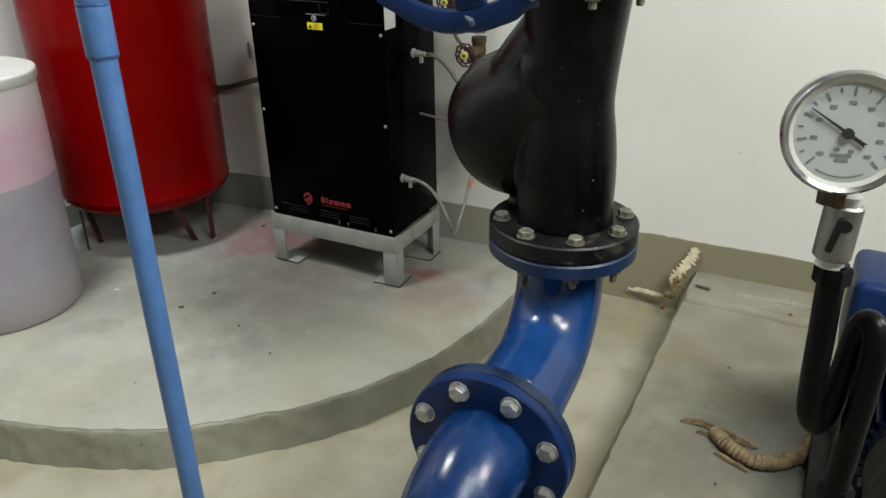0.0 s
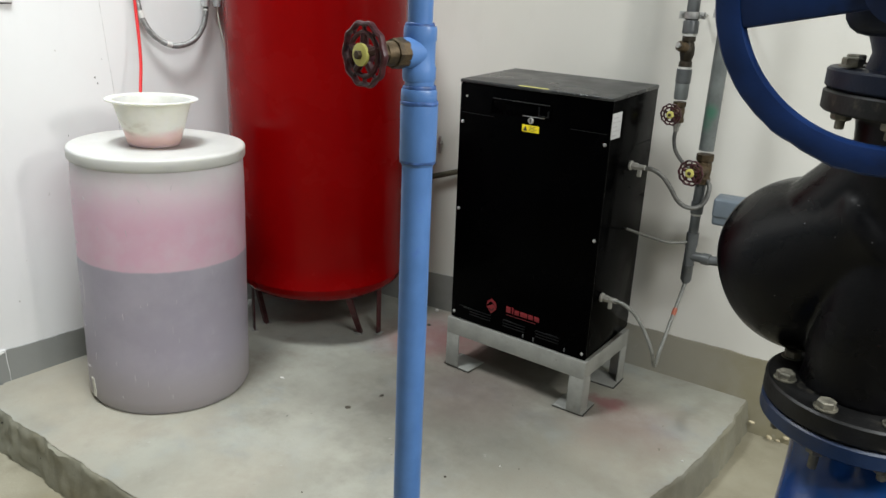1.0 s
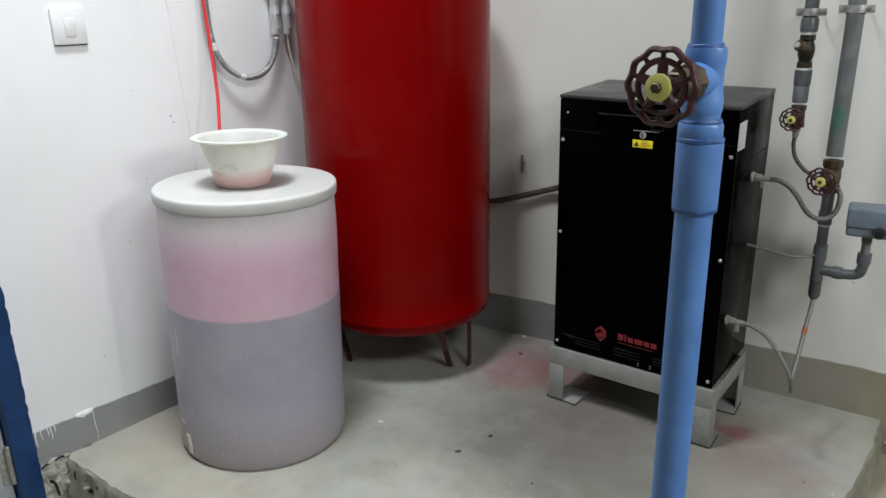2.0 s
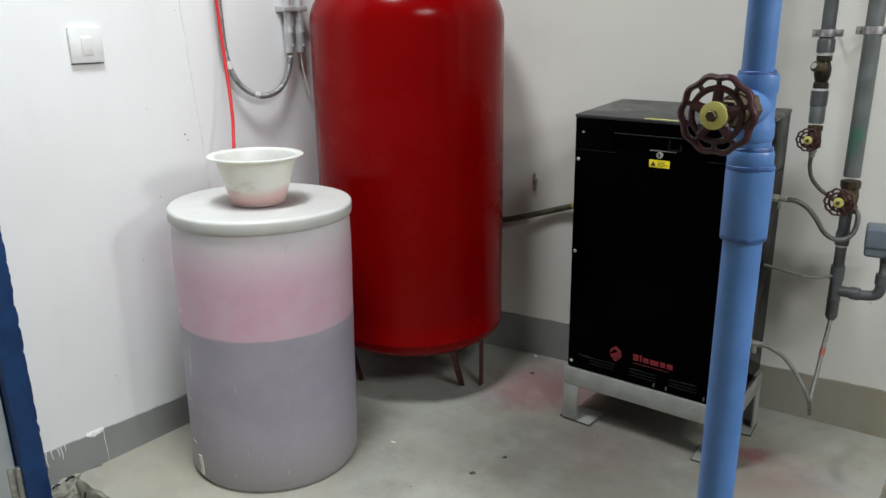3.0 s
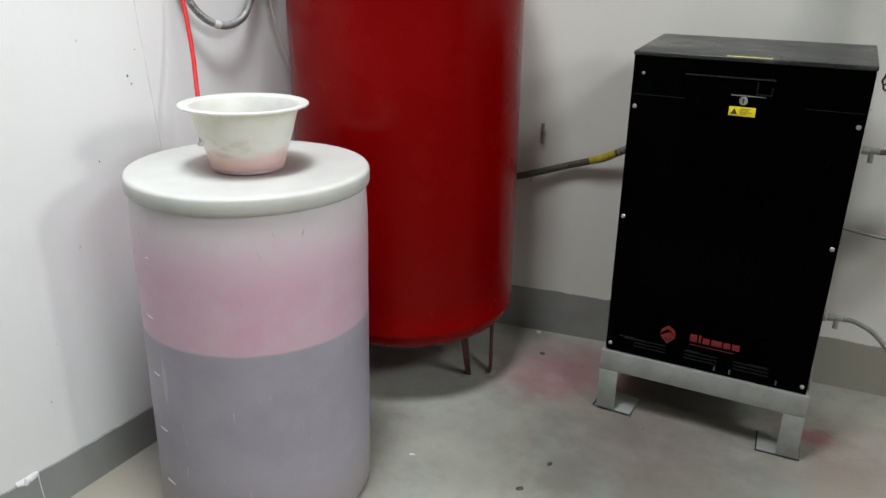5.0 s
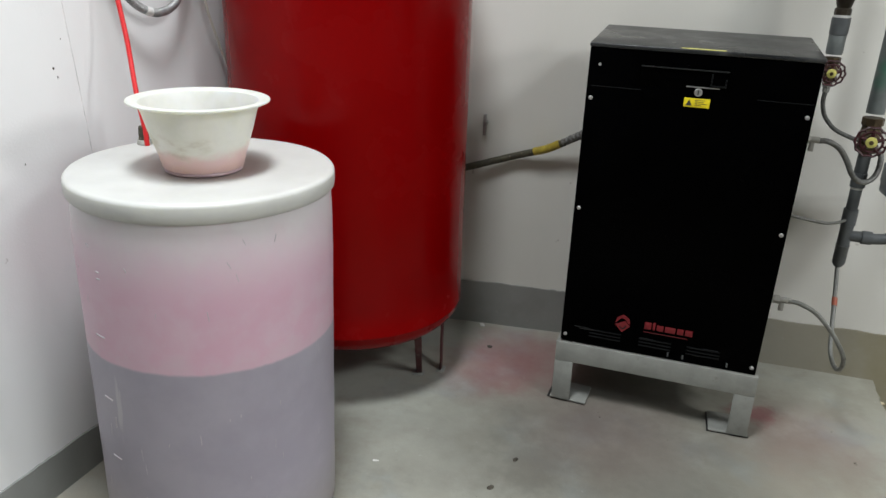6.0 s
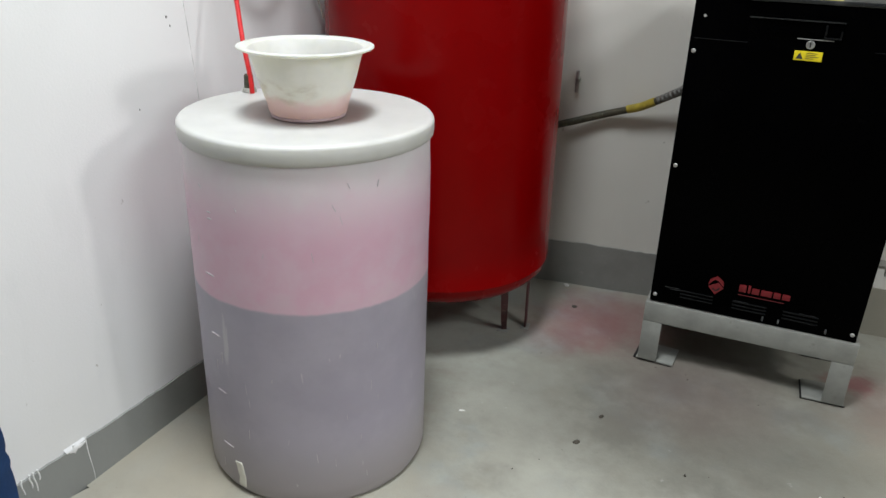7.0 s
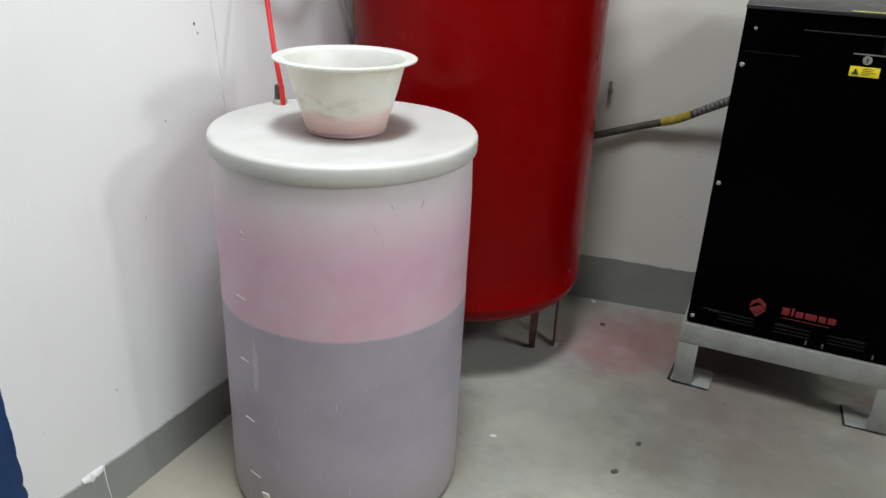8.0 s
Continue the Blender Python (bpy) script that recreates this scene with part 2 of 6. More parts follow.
LOGO_RED = painted("red print", (0.18, 0.008, 0.013), 0.45, 0.08, 60, 0.05)
PRINT_DARK = painted("dark print", (0.03, 0.03, 0.03), 0.5, 0.05, 60, 0.05)
FAINT_PRINT = painted("faint print", (0.022, 0.023, 0.024), 0.5, 0.5, 90, 0.05)
SLOT_BLACK = painted("black slot", (0.002, 0.002, 0.002), 0.6, 0.05, 60, 0.05)
PVC_GREY = painted("grey plastic pipe", (0.080, 0.086, 0.088), 0.45, 0.18, 25, 0.2, dirt=(0.20, 0.20, 0.18), dirt_at=(0.62, 0.8))
PVC_PALE = painted("pale grey plastic pipe", (0.155, 0.170, 0.165), 0.45, 0.14, 25, 0.2, dirt=(0.07, 0.15, 0.12), dirt_at=(0.66, 0.74))
RISER_PVC = painted("green stained grey pipe", (0.115, 0.128, 0.123), 0.45, 0.16, 25, 0.2, dirt=(0.08, 0.088, 0.083), dirt_at=(0.6, 0.8))


def stain(m, x, y, z, radius, soft, col, amount, warp=0.05):
    """Adds one uneven stain to a paint, at a point of the thing's own space."""
    nt = m.node_tree
    b = nt.nodes["Principled BSDF"]
    old = b.inputs["Base Color"].links[0].from_socket
    f = math_node(nt, "MULTIPLY", spot(nt, coords(nt), x, y, radius, soft, warp, z), amount)
    nt.links.new(mix(nt, f, old, col), b.inputs["Base Color"])


stain(RISER_PVC, 0.004, -0.02, 1.085, 0.022, 0.016, (0.03, 0.14, 0.085), 0.8)
stain(RISER_PVC, -0.008, -0.02, 1.045, 0.018, 0.016, (0.04, 0.13, 0.085), 0.6)
SWITCH_GREY = painted("blue grey plastic", (0.13, 0.16, 0.19), 0.4, 0.06, 30, 0.1)
HOSE_GREY = painted("braided hose", (0.15, 0.15, 0.14), 0.5, 0.25, 90, 0.6, 0.3)
HOSE_CLEAR = painted("cloudy clear hose", (0.15, 0.152, 0.135), 0.35, 0.12, 50, 0.15)
HOSE_BROWN = painted("worn brown hose", (0.055, 0.05, 0.03), 0.6, 0.4, 60, 0.5, dirt=(0.30, 0.27, 0.16), dirt_at=(0.60, 0.70))
TAPE_YELLOW = painted("yellow tape", (0.35, 0.27, 0.03), 0.55, 0.2, 60, 0.2)
CABLE_RED = painted("red cable", (0.62, 0.018, 0.02), 0.4, 0.05, 30, 0.05)
CONDUIT = painted("galvanised flexible conduit", (0.30, 0.30, 0.295), 0.4, 0.25, 45, 0.3, 0.6, dirt=(0.55, 0.54, 0.50), dirt_at=(0.62, 0.7))
CONDUIT_WRAP = painted("white tape", (0.70, 0.69, 0.66), 0.6, 0.1, 50, 0.3)
PIPE_STEEL = painted("galvanised tube", (0.55, 0.56, 0.56), 0.4, 0.15, 30, 0.2, 0.4, dirt=(0.75, 0.75, 0.74), dirt_at=(0.6, 0.7))
CREAM = painted("cream plastic", (0.68, 0.66, 0.58), 0.5, 0.07, 14, 0.15, dirt=(0.55, 0.50, 0.42), dirt_at=(0.62, 0.85))
FITTING_WHITE = painted("off white fitting", (0.34, 0.335, 0.30), 0.5, 0.12, 60, 0.2)
PTFE = painted("white thread tape", (0.58, 0.58, 0.55), 0.6, 0.05, 60, 0.2)
SIPHON = painted("black hose", (0.003, 0.003, 0.0034), 0.38, 0.2, 40, 0.2, spec=0.14)
TAN = painted("tan corrugated hose", (0.21, 0.15, 0.08), 0.75, 0.3, 30, 0.6, dirt=(0.11, 0.08, 0.045), dirt_at=(0.5, 0.65))
PALE_DRIP = painted("dried pale residue", (0.52, 0.48, 0.50), 0.5, 0.08, 40, 0.1)
FOAM = painted("rust stained foam", (0.54, 0.47, 0.32), 0.85, 0.2, 30, 0.6, dirt=(0.40, 0.29, 0.13), dirt_at=(0.58, 0.72))
DEBRIS = painted("dark grit", (0.07, 0.06, 0.045), 0.8, 0.4, 90, 0.5)
CHIP = painted("white plaster chip", (0.7, 0.69, 0.66), 0.8, 0.1, 60, 0.4)
PAD = painted("black rubber pad", (0.012, 0.012, 0.012), 0.7, 0.2, 50, 0.3)
CHROME = painted("polished steel bezel", (0.50, 0.50, 0.48), 0.32, 0.05, 40, 0.05, 1.0)
DIAL_GREY = painted("dial print", (0.22, 0.23, 0.23), 0.5)
DIAL = painted("dial face", (0.56, 0.59, 0.57), 0.35, 0.03, 30, 0.02)


def drum_plastic():
    """Clouded white tank plastic, pink above the liquid and grey mauve where the liquid stands behind it."""
    m, nt, b = base("stained drum plastic", 0.42, 0, 0.45)
    p = coords(nt)
    sep = nt.nodes.new("ShaderNodeSeparateXYZ")
    nt.links.new(p, sep.inputs[0])
    z = sep.outputs["Z"]
    n1 = noise_tex(nt, p, 5.0, 5, 0.6)
    n2 = noise_tex(nt, p, 30.0, 4, 0.6, (1, 1, 0.12))
    n3 = noise_tex(nt, p, 12.0, 5, 0.6)
    zz = math_node(nt, "ADD", z, math_node(nt, "MULTIPLY", math_node(nt, "SUBTRACT", n3, 0.5), 0.15))
    top = mix(nt, ramp(nt, n1, 0.35, 0.65), (0.690, 0.645, 0.660), (0.73, 0.685, 0.70))
    pink = mix(nt, ramp(nt, n3, 0.35, 0.68), (0.70, 0.495, 0.585), (0.69, 0.435, 0.54))
    c = mix(nt, ramp(nt, zz, 0.85, 0.665), top, pink)
    c = mix(nt, ramp(nt, zz, 0.56, 0.52, 0, 0.18), c, (0.60, 0.50, 0.52))
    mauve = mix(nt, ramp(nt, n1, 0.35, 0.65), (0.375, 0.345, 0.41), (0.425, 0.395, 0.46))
    # Mauve turns greyer and darker over the lowest 20 cm.
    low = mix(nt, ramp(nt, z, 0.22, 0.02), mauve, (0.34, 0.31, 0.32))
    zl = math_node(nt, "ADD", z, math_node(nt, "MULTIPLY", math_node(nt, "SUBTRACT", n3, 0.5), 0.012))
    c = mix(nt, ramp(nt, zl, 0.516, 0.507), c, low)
    drip = math_node(nt, "MULTIPLY", ramp(nt, n2, 0.66, 0.74), ramp(nt, n1, 0.45, 0.6))
    c = mix(nt, math_node(nt, "MULTIPLY", drip, 0.5), c, (0.64, 0.62, 0.62))
    nt.links.new(c, b.inputs["Base Color"])
    b.inputs["Subsurface Weight"].default_value = 0.4
    b.inputs["Subsurface Radius"].default_value = (0.08, 0.07, 0.07)
    b.inputs["Subsurface Scale"].default_value = 1.0
    bump(nt, b, n2, 0.08, 0.002)
    return m


def patched_plastic(name, clean, stain, x, y, z, radius, soft):
    """Milky plastic with one patch of a second colour, uneven at its border."""
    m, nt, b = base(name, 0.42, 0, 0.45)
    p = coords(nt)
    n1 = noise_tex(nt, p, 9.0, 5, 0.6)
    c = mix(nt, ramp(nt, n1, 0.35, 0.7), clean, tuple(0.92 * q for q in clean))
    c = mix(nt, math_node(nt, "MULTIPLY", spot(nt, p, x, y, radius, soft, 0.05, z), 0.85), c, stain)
    nt.links.new(c, b.inputs["Base Color"])
    b.inputs["Subsurface Weight"].default_value = 0.5
    b.inputs["Subsurface Radius"].default_value = (0.035, 0.035, 0.03)
    b.inputs["Subsurface Scale"].default_value = 1.0
    bump(nt, b, noise_tex(nt, p, 60.0, 3), 0.08, 0.002)
    return m


DRUM = drum_plastic()
# Brownish ring, about 12 cm in radius, round the bowl's foot.
LID = patched_plastic("lid plastic", (0.56, 0.555, 0.53), (0.32, 0.26, 0.235), 0.008, -0.006, 0.881, 0.122, 0.022)
def bowl_plastic():
    """Greenish white plastic with a pink deposit round the foot and a brown smear above it."""
    m, nt, b = base("bowl plastic", 0.4, 0, 0.45)
    p = coords(nt)
    sep = nt.nodes.new("ShaderNodeSeparateXYZ")
    nt.links.new(p, sep.inputs[0])
    n1 = noise_tex(nt, p, 14.0, 5, 0.6)
    n2 = noise_tex(nt, p, 20.0, 5, 0.6, (1, 1, 1.8))
    z = math_node(nt, "ADD", sep.outputs["Z"], math_node(nt, "MULTIPLY", math_node(nt, "SUBTRACT", n1, 0.5), 0.06))
    c = mix(nt, ramp(nt, n1, 0.35, 0.7), (0.61, 0.615, 0.575), (0.55, 0.56, 0.51))
    band = math_node(nt, "MULTIPLY", ramp(nt, z, 0.095, 0.075), ramp(nt, z, 0.03, 0.05))
    smear = math_node(nt, "MULTIPLY", math_node(nt, "MULTIPLY", band, ramp(nt, n2, 0.38, 0.72)), ramp(nt, math_node(nt, "ADD", sep.outputs["Y"], math_node(nt, "MULTIPLY", sep.outputs["X"], 0.3)), -0.03, -0.07))
    c = mix(nt, math_node(nt, "MULTIPLY", smear, 0.6), c, (0.30, 0.24, 0.18))
    c = mix(nt, ramp(nt, z, 0.062, 0.034, 0, 0.8), c, (0.53, 0.32, 0.345))
    nt.links.new(c, b.inputs["Base Color"])
    b.inputs["Subsurface Weight"].default_value = 0.5
    b.inputs["Subsurface Radius"].default_value = (0.03, 0.028, 0.02)
    b.inputs["Subsurface Scale"].default_value = 1.0
    bump(nt, b, n2, 0.08, 0.002)
    return m


BOWL = bowl_plastic()


# ---- mesh helpers ----
def part(name, bm, material, parent=None, label="", smooth=True, angle=35):
    me = bpy.data.meshes.new(name)
    bmesh.ops.recalc_face_normals(bm, faces=bm.faces)
    if smooth:
        lim = radians(angle)
        for f in bm.faces:
            f.smooth = True
        for e in bm.edges:
            if len(e.link_faces) == 2 and e.calc_face_angle(0) > lim:
                e.smooth = False
    bm.to_mesh(me)
    bm.free()
    me.materials.append(material)
    ob = new(name, me)
    if parent:
        ob.parent = parent
    if label:
        ob["label"] = label
    return ob


def thing(name, place=(0, 0, 0), rz=0, rx=0, ry=0):
    ob = new(name)
    ob.empty_display_size = 0.1
    ob.matrix_world = pose(*place, rx, ry, rz)
    return ob


def box(bm, x0, y0, z0, x1, y1, z1, bevel=0.0, m=None, seg=2):
    r = bmesh.ops.create_cube(bm, size=1)
    vs = r["verts"]
    for v in vs:
        v.co = Vector((x0 + (v.co.x + 0.5) * (x1 - x0), y0 + (v.co.y + 0.5) * (y1 - y0), z0 + (v.co.z + 0.5) * (z1 - z0)))
    if bevel:
        es = list({e for v in vs for e in v.link_edges})
        r = bmesh.ops.bevel(bm, geom=es, offset=bevel, segments=seg, affect="EDGES", profile=0.5)
        vs = list({v for f in r["faces"] for v in f.verts} | {v for v in vs if v.is_valid})
    if m is not None:
        bmesh.ops.transform(bm, matrix=m, verts=vs)
    return bm


def lathe(bm, profile, seg=48, m=None):
    """Turns (radius, height) pairs round z."""
    rings = []
    for r, z in profile:
        if r < 1e-6:
            rings.append([bm.verts.new((0, 0, z))])
        else:
            rings.append([bm.verts.new((r * math.cos(2 * math.pi * i / seg), r * math.sin(2 * math.pi * i / seg), z)) for i in range(seg)])
    for a, b in zip(rings, rings[1:]):
        for i in range(seg):
            j = (i + 1) % seg
            q = [a[i % len(a)], a[j % len(a)], b[j % len(b)], b[i % len(b)]]
            q = list(dict.fromkeys(q))
            if len(q) > 2:
                bm.faces.new(q)
    if m is not None:
        bmesh.ops.transform(bm, matrix=m, verts=[v for ring in rings for v in ring])
    return bm


def along(p, q):
    """The pose that takes z to the way from p to q."""
    d = Vector(q) - Vector(p)
    return Matrix.Translation(p) @ d.to_track_quat("Z", "Y").to_matrix().to_4x4()


def rod(bm, p, q, r, r2=None, seg=24, bevel=0.0):
    n = (Vector(q) - Vector(p)).length
    r2 = r if r2 is None else r2
    if bevel:
        prof = [(0, 0), (r - bevel, 0), (r, bevel), (r2, n - bevel), (r2 - bevel, n), (0, n)]
    else:
        prof = [(0, 0), (r, 0), (r2, n), (0, n)]
    return lathe(bm, prof, seg, along(p, q))


def spline(points, steps=10):
    pts = [Vector(p) for p in points]
    pts = [2 * pts[0] - pts[1]] + pts + [2 * pts[-1] - pts[-2]]
    out = []
    for a, b, c, d in zip(pts, pts[1:], pts[2:], pts[3:]):
        for i in range(steps):
            t = i / steps
            out.append(0.5 * ((2 * b) + (c - a) * t + (2 * a - 5 * b + 4 * c - d) * t * t + (3 * b - a - 3 * c + d) * t ** 3))
    return out + [pts[-2]]


def sweep(bm, path, radius, seg=12):
    """A round tube along the path; radius is a number or a function of the way 0..1."""
    path = [Vector(p) for p in path]
    n = len(path)
    side = None
    rings = []
    for i, p in enumerate(path):
        d = (path[min(i + 1, n - 1)] - path[max(i - 1, 0)]).normalized()
        if side is None:
            side = d.orthogonal().normalized()
        side = (side - d * side.dot(d)).normalized()
        up = d.cross(side)
        r = radius(i / (n - 1)) if callable(radius) else radius
        rings.append([bm.verts.new(p + r * (math.cos(2 * math.pi * k / seg) * side + math.sin(2 * math.pi * k / seg) * up)) for k in range(seg)])
    for a, b in zip(rings, rings[1:]):
        for k in range(seg):
            bm.faces.new((a[k], a[(k + 1) % seg], b[(k + 1) % seg], b[k]))
    bm.faces.new(rings[0][::-1])
    bm.faces.new(rings[-1])
    return bm


def ring(bm, radius, thick, seg=40, tseg=10, m=None, flat=1.0):
    """A torus round z."""
    vs = []
    for i in range(seg):
        a = 2 * math.pi * i / seg
        vs.append([bm.verts.new(((radius + thick * math.cos(b)) * math.cos(a), (radius + thick * math.cos(b)) * math.sin(a), flat * thick * math.sin(b)))
                   for b in (2 * math.pi * k / tseg for k in range(tseg))])
    for i in range(seg):
        for k in range(tseg):
            bm.faces.new((vs[i][k], vs[(i + 1) % seg][k], vs[(i + 1) % seg][(k + 1) % tseg], vs[i][(k + 1) % tseg]))
    if m is not None:
        bmesh.ops.transform(bm, matrix=m, verts=[v for r in vs for v in r])
    return bm


def hexnut(bm, m, r, h, chamfer=0.18):
    """A hexagonal head standing on z = 0 of the pose m."""
    prof = [(0, 0), (r, 0), (r, h * (1 - chamfer)), (r * 0.86, h), (0, h)]
    return lathe(bm, prof, 6, m)


def jitter(bm, amount, scale, seed=0.0):
    for v in bm.verts:
        v.co += amount * noise.noise_vector(v.co * scale + Vector((seed, 3.1 * seed, 0)))


B = bmesh.new


# ---- structure ----
FLOOR_Z, CEIL_Z = -0.13, 3.65
WEST_X = -3.07
NORTH = [(2.8, 2.99), (-0.4, 2.945), (-1.0, 2.915), (-1.4, 2.893), (-2.0, 2.84), (-2.3, 2.805), (-2.5, 2.775), (-2.75, 2.745), (-2.93, 2.69), (-3.03, 2.59), (WEST_X, 2.42)]


def north_y(x):
    for (xa, ya), (xb, yb) in zip(NORTH, NORTH[1:]):
        if xb <= x <= xa:
            return ya + (yb - ya) * (x - xa) / (xb - xa)
    return NORTH[0][1]


def strip(bm, line, z0, z1, thick, outward=1, steps=1):
    """A wall that stands on the plan's line, thick to one side."""
    pts = [Vector((*p, 0)) for p in line]
    rows = []
    for i, p in enumerate(pts):
        d = (pts[min(i + 1, len(pts) - 1)] - pts[max(i - 1, 0)]).normalized()
        nrm = Vector((d.y, -d.x, 0)) * outward
        rows.append((p, p + nrm * thick))
    cols = []
    for a, b in rows:
        cols.append([bm.verts.new((q.x, q.y, z)) for q in (a, b) for z in (z0, z1)])
    for c, d in zip(cols, cols[1:]):
        bm.faces.new((c[0], d[0], d[1], c[1]))
        bm.faces.new((c[2], c[3], d[3], d[2]))
        bm.faces.new((c[1], d[1], d[3], c[3]))
        bm.faces.new((c[0], c[2], d[2], d[0]))
    for c in (cols[0], cols[-1]):
        bm.faces.new((c[0], c[1], c[3], c[2]))
    return bm


def structure(name, bm, mat, label, category, smooth=True):
    return tagged(part(name, bm, mat, None, "", smooth), label, category, kind="structure")


structure("wall_north", strip(B(), NORTH, FLOOR_Z - 0.1, CEIL_Z, 0.15, 1), WALL_NORTH,
          "cream white plastered wall with grey painted foot and rounded corner", "wall")
DOOR_Y0, DOOR_Y1, DOOR_TOP = 0.03, 0.943, 1.95
bm = B()
box(bm, WEST_X - 0.15, DOOR_Y1, FLOOR_Z - 0.1, WEST_X, 2.42, CEIL_Z)
box(bm, WEST_X - 0.15, DOOR_Y0, DOOR_TOP, WEST_X, DOOR_Y1, CEIL_Z)
box(bm, WEST_X - 0.15, -2.4, FLOOR_Z - 0.1, WEST_X, DOOR_Y0, CEIL_Z)
structure("wall_west", bm, WALL_WHITE, "smooth white painted plaster wall beside the door", "wall", False)
structure("wall_south", box(B(), WEST_X - 0.15, -2.55, FLOOR_Z - 0.1, 2.95, -2.4, CEIL_Z), BARE_WALL, "plain dull white wall out of view", "wall", False)
structure("wall_east", box(B(), 2.8, -2.4, FLOOR_Z - 0.1, 2.95, 3.14, CEIL_Z), BARE_WALL, "plain dull white wall out of view", "wall", False)
structure("ceiling", box(B(), WEST_X - 0.15, -2.55, CEIL_Z, 2.95, 3.14, CEIL_Z + 0.15), CEILING_PAINT, "grey ceiling out of view, toned to hold down bounced light", "ceiling", False)

bm = B()
bmesh.ops.create_grid(bm, x_segments=60, y_segments=60, size=1)
for v in bm.verts:
    v.co = Vector((-0.1 + v.co.x * 3.1, 0.3 + v.co.y * 2.85, FLOOR_Z + 0.004 * noise.noise(Vector((v.co.x * 9, v.co.y * 9, 0)))))
structure("floor", bm, FLOOR, "stained yellowish grey concrete floor", "floor")

# raised platform with a straight front, a quarter round corner and a straight flank
ARC = (-2.30, 2.45, 1.36)


def platform_outline():
    pts = [(-3.07, 1.062), (-2.95, 1.062), (-2.8, 1.066), (-2.65, 1.072), (-2.5, 1.078), (-2.4, 1.082)]
    for i in range(0, 61):
        a = radians(-90 + 1.5 * i)
        pts.append((ARC[0] + ARC[2] * math.cos(a), ARC[1] + ARC[2] * math.sin(a)))
    pts += [(-0.935, 2.55), (-0.935, 2.65), (-0.935, 2.75), (-0.935, 2.85), (-0.935, 2.93)]
    out = []
    for a, b in zip(pts, pts[1:]):
        n = max(1, int((Vector(b) - Vector(a)).length / 0.012))
        out += [tuple(Vector(a).lerp(Vector(b), k / n)) for k in range(n)]
    return out + [pts[-1]]


def lift(x, y):
    """The platform rises a little towards the door."""
    w = min(1, max(0, (-1.7 - x) / 0.8))
    return w * w * (3 - 2 * w) * max(0.0, 0.013 * (2.22 - y))


OUTLINE = platform_outline()
bm = B()
top_ring, mid = [], []
for i, (x, y) in enumerate(OUTLINE):
    w = 0.009 * noise.noise(Vector((x * 11, y * 11, 0.3))) + 0.005 * noise.noise(Vector((x * 37, y * 37, 5.1)))
    if x < -2.55:
        w += 0.006 * noise.noise(Vector((x * 24, 0, 1.7)))
    cx, cy = ARC[0] - x, ARC[1] - y
    n = Vector((cx, cy)).normalized()
    if x < -2.32:
        n = Vector((0, 1))
    top_ring.append(bm.verts.new((x + n.x * w, y + n.y * w, lift(x, y) + 0.002 * noise.noise(Vector((x * 14, y * 14, 2))))))
rim = [v.co.copy() for v in top_ring]
bm.free()
# top as a fine sheet, cut back to the outline and stitched to it
bm = B()
step = 0.05


def inside(x, y):
    if x > -2.30 and y < 2.45:
        return (x + 2.30) ** 2 + (y - 2.45) ** 2 < (ARC[2] - 0.03) ** 2
    return x < -0.965 and y > 1.115


cells = {}
for i in range(47):
    for j in range(40):
        x, y = -3.10 + i * step, 1.0 + j * step
        if inside(x, y) and y < 2.96:
            cells[i, j] = bm.verts.new((x, y, lift(x, y) + 0.0025 * noise.noise(Vector((x * 4, y * 4, 6)))))
for (i, j) in list(cells):
    q = [(i, j), (i + 1, j), (i + 1, j + 1), (i, j + 1)]
    if all(k in cells for k in q):
        bm.faces.new([cells[k] for k in q])
loop = [e for e in bm.edges if len(e.link_faces) == 1]
outer = [bm.verts.new(c) for c in rim]
edge_out = [bm.edges.new((a, b)) for a, b in zip(outer, outer[1:])]
inner = sorted({v for e in loop for v in e.verts if v.co.y < 2.97 and v.co.x > -3.08 and (not inside(v.co.x + step, v.co.y) or not inside(v.co.x, v.co.y - step) or not inside(v.co.x + step, v.co.y - step))},
               key=lambda v: math.atan2(v.co.y - 2.45, v.co.x + 2.30) if v.co.x > -2.30 else -math.pi / 2 + (v.co.x + 2.30))
i = j = 0
while i < len(inner) - 1 or j < len(outer) - 1:
    a, b = inner[i], outer[j]
    if i == len(inner) - 1 or (j < len(outer) - 1 and (outer[j + 1].co - a.co).length <= (inner[i + 1].co - b.co).length):
        bm.faces.new((a, b, outer[j + 1]))
        j += 1
    else:
        bm.faces.new((a, b, inner[i + 1]))
        i += 1
bmesh.ops.delete(bm, geom=[v for v in bm.verts if not v.link_faces], context="VERTS")
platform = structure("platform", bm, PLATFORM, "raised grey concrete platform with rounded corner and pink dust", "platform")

bm = B()
rows = []
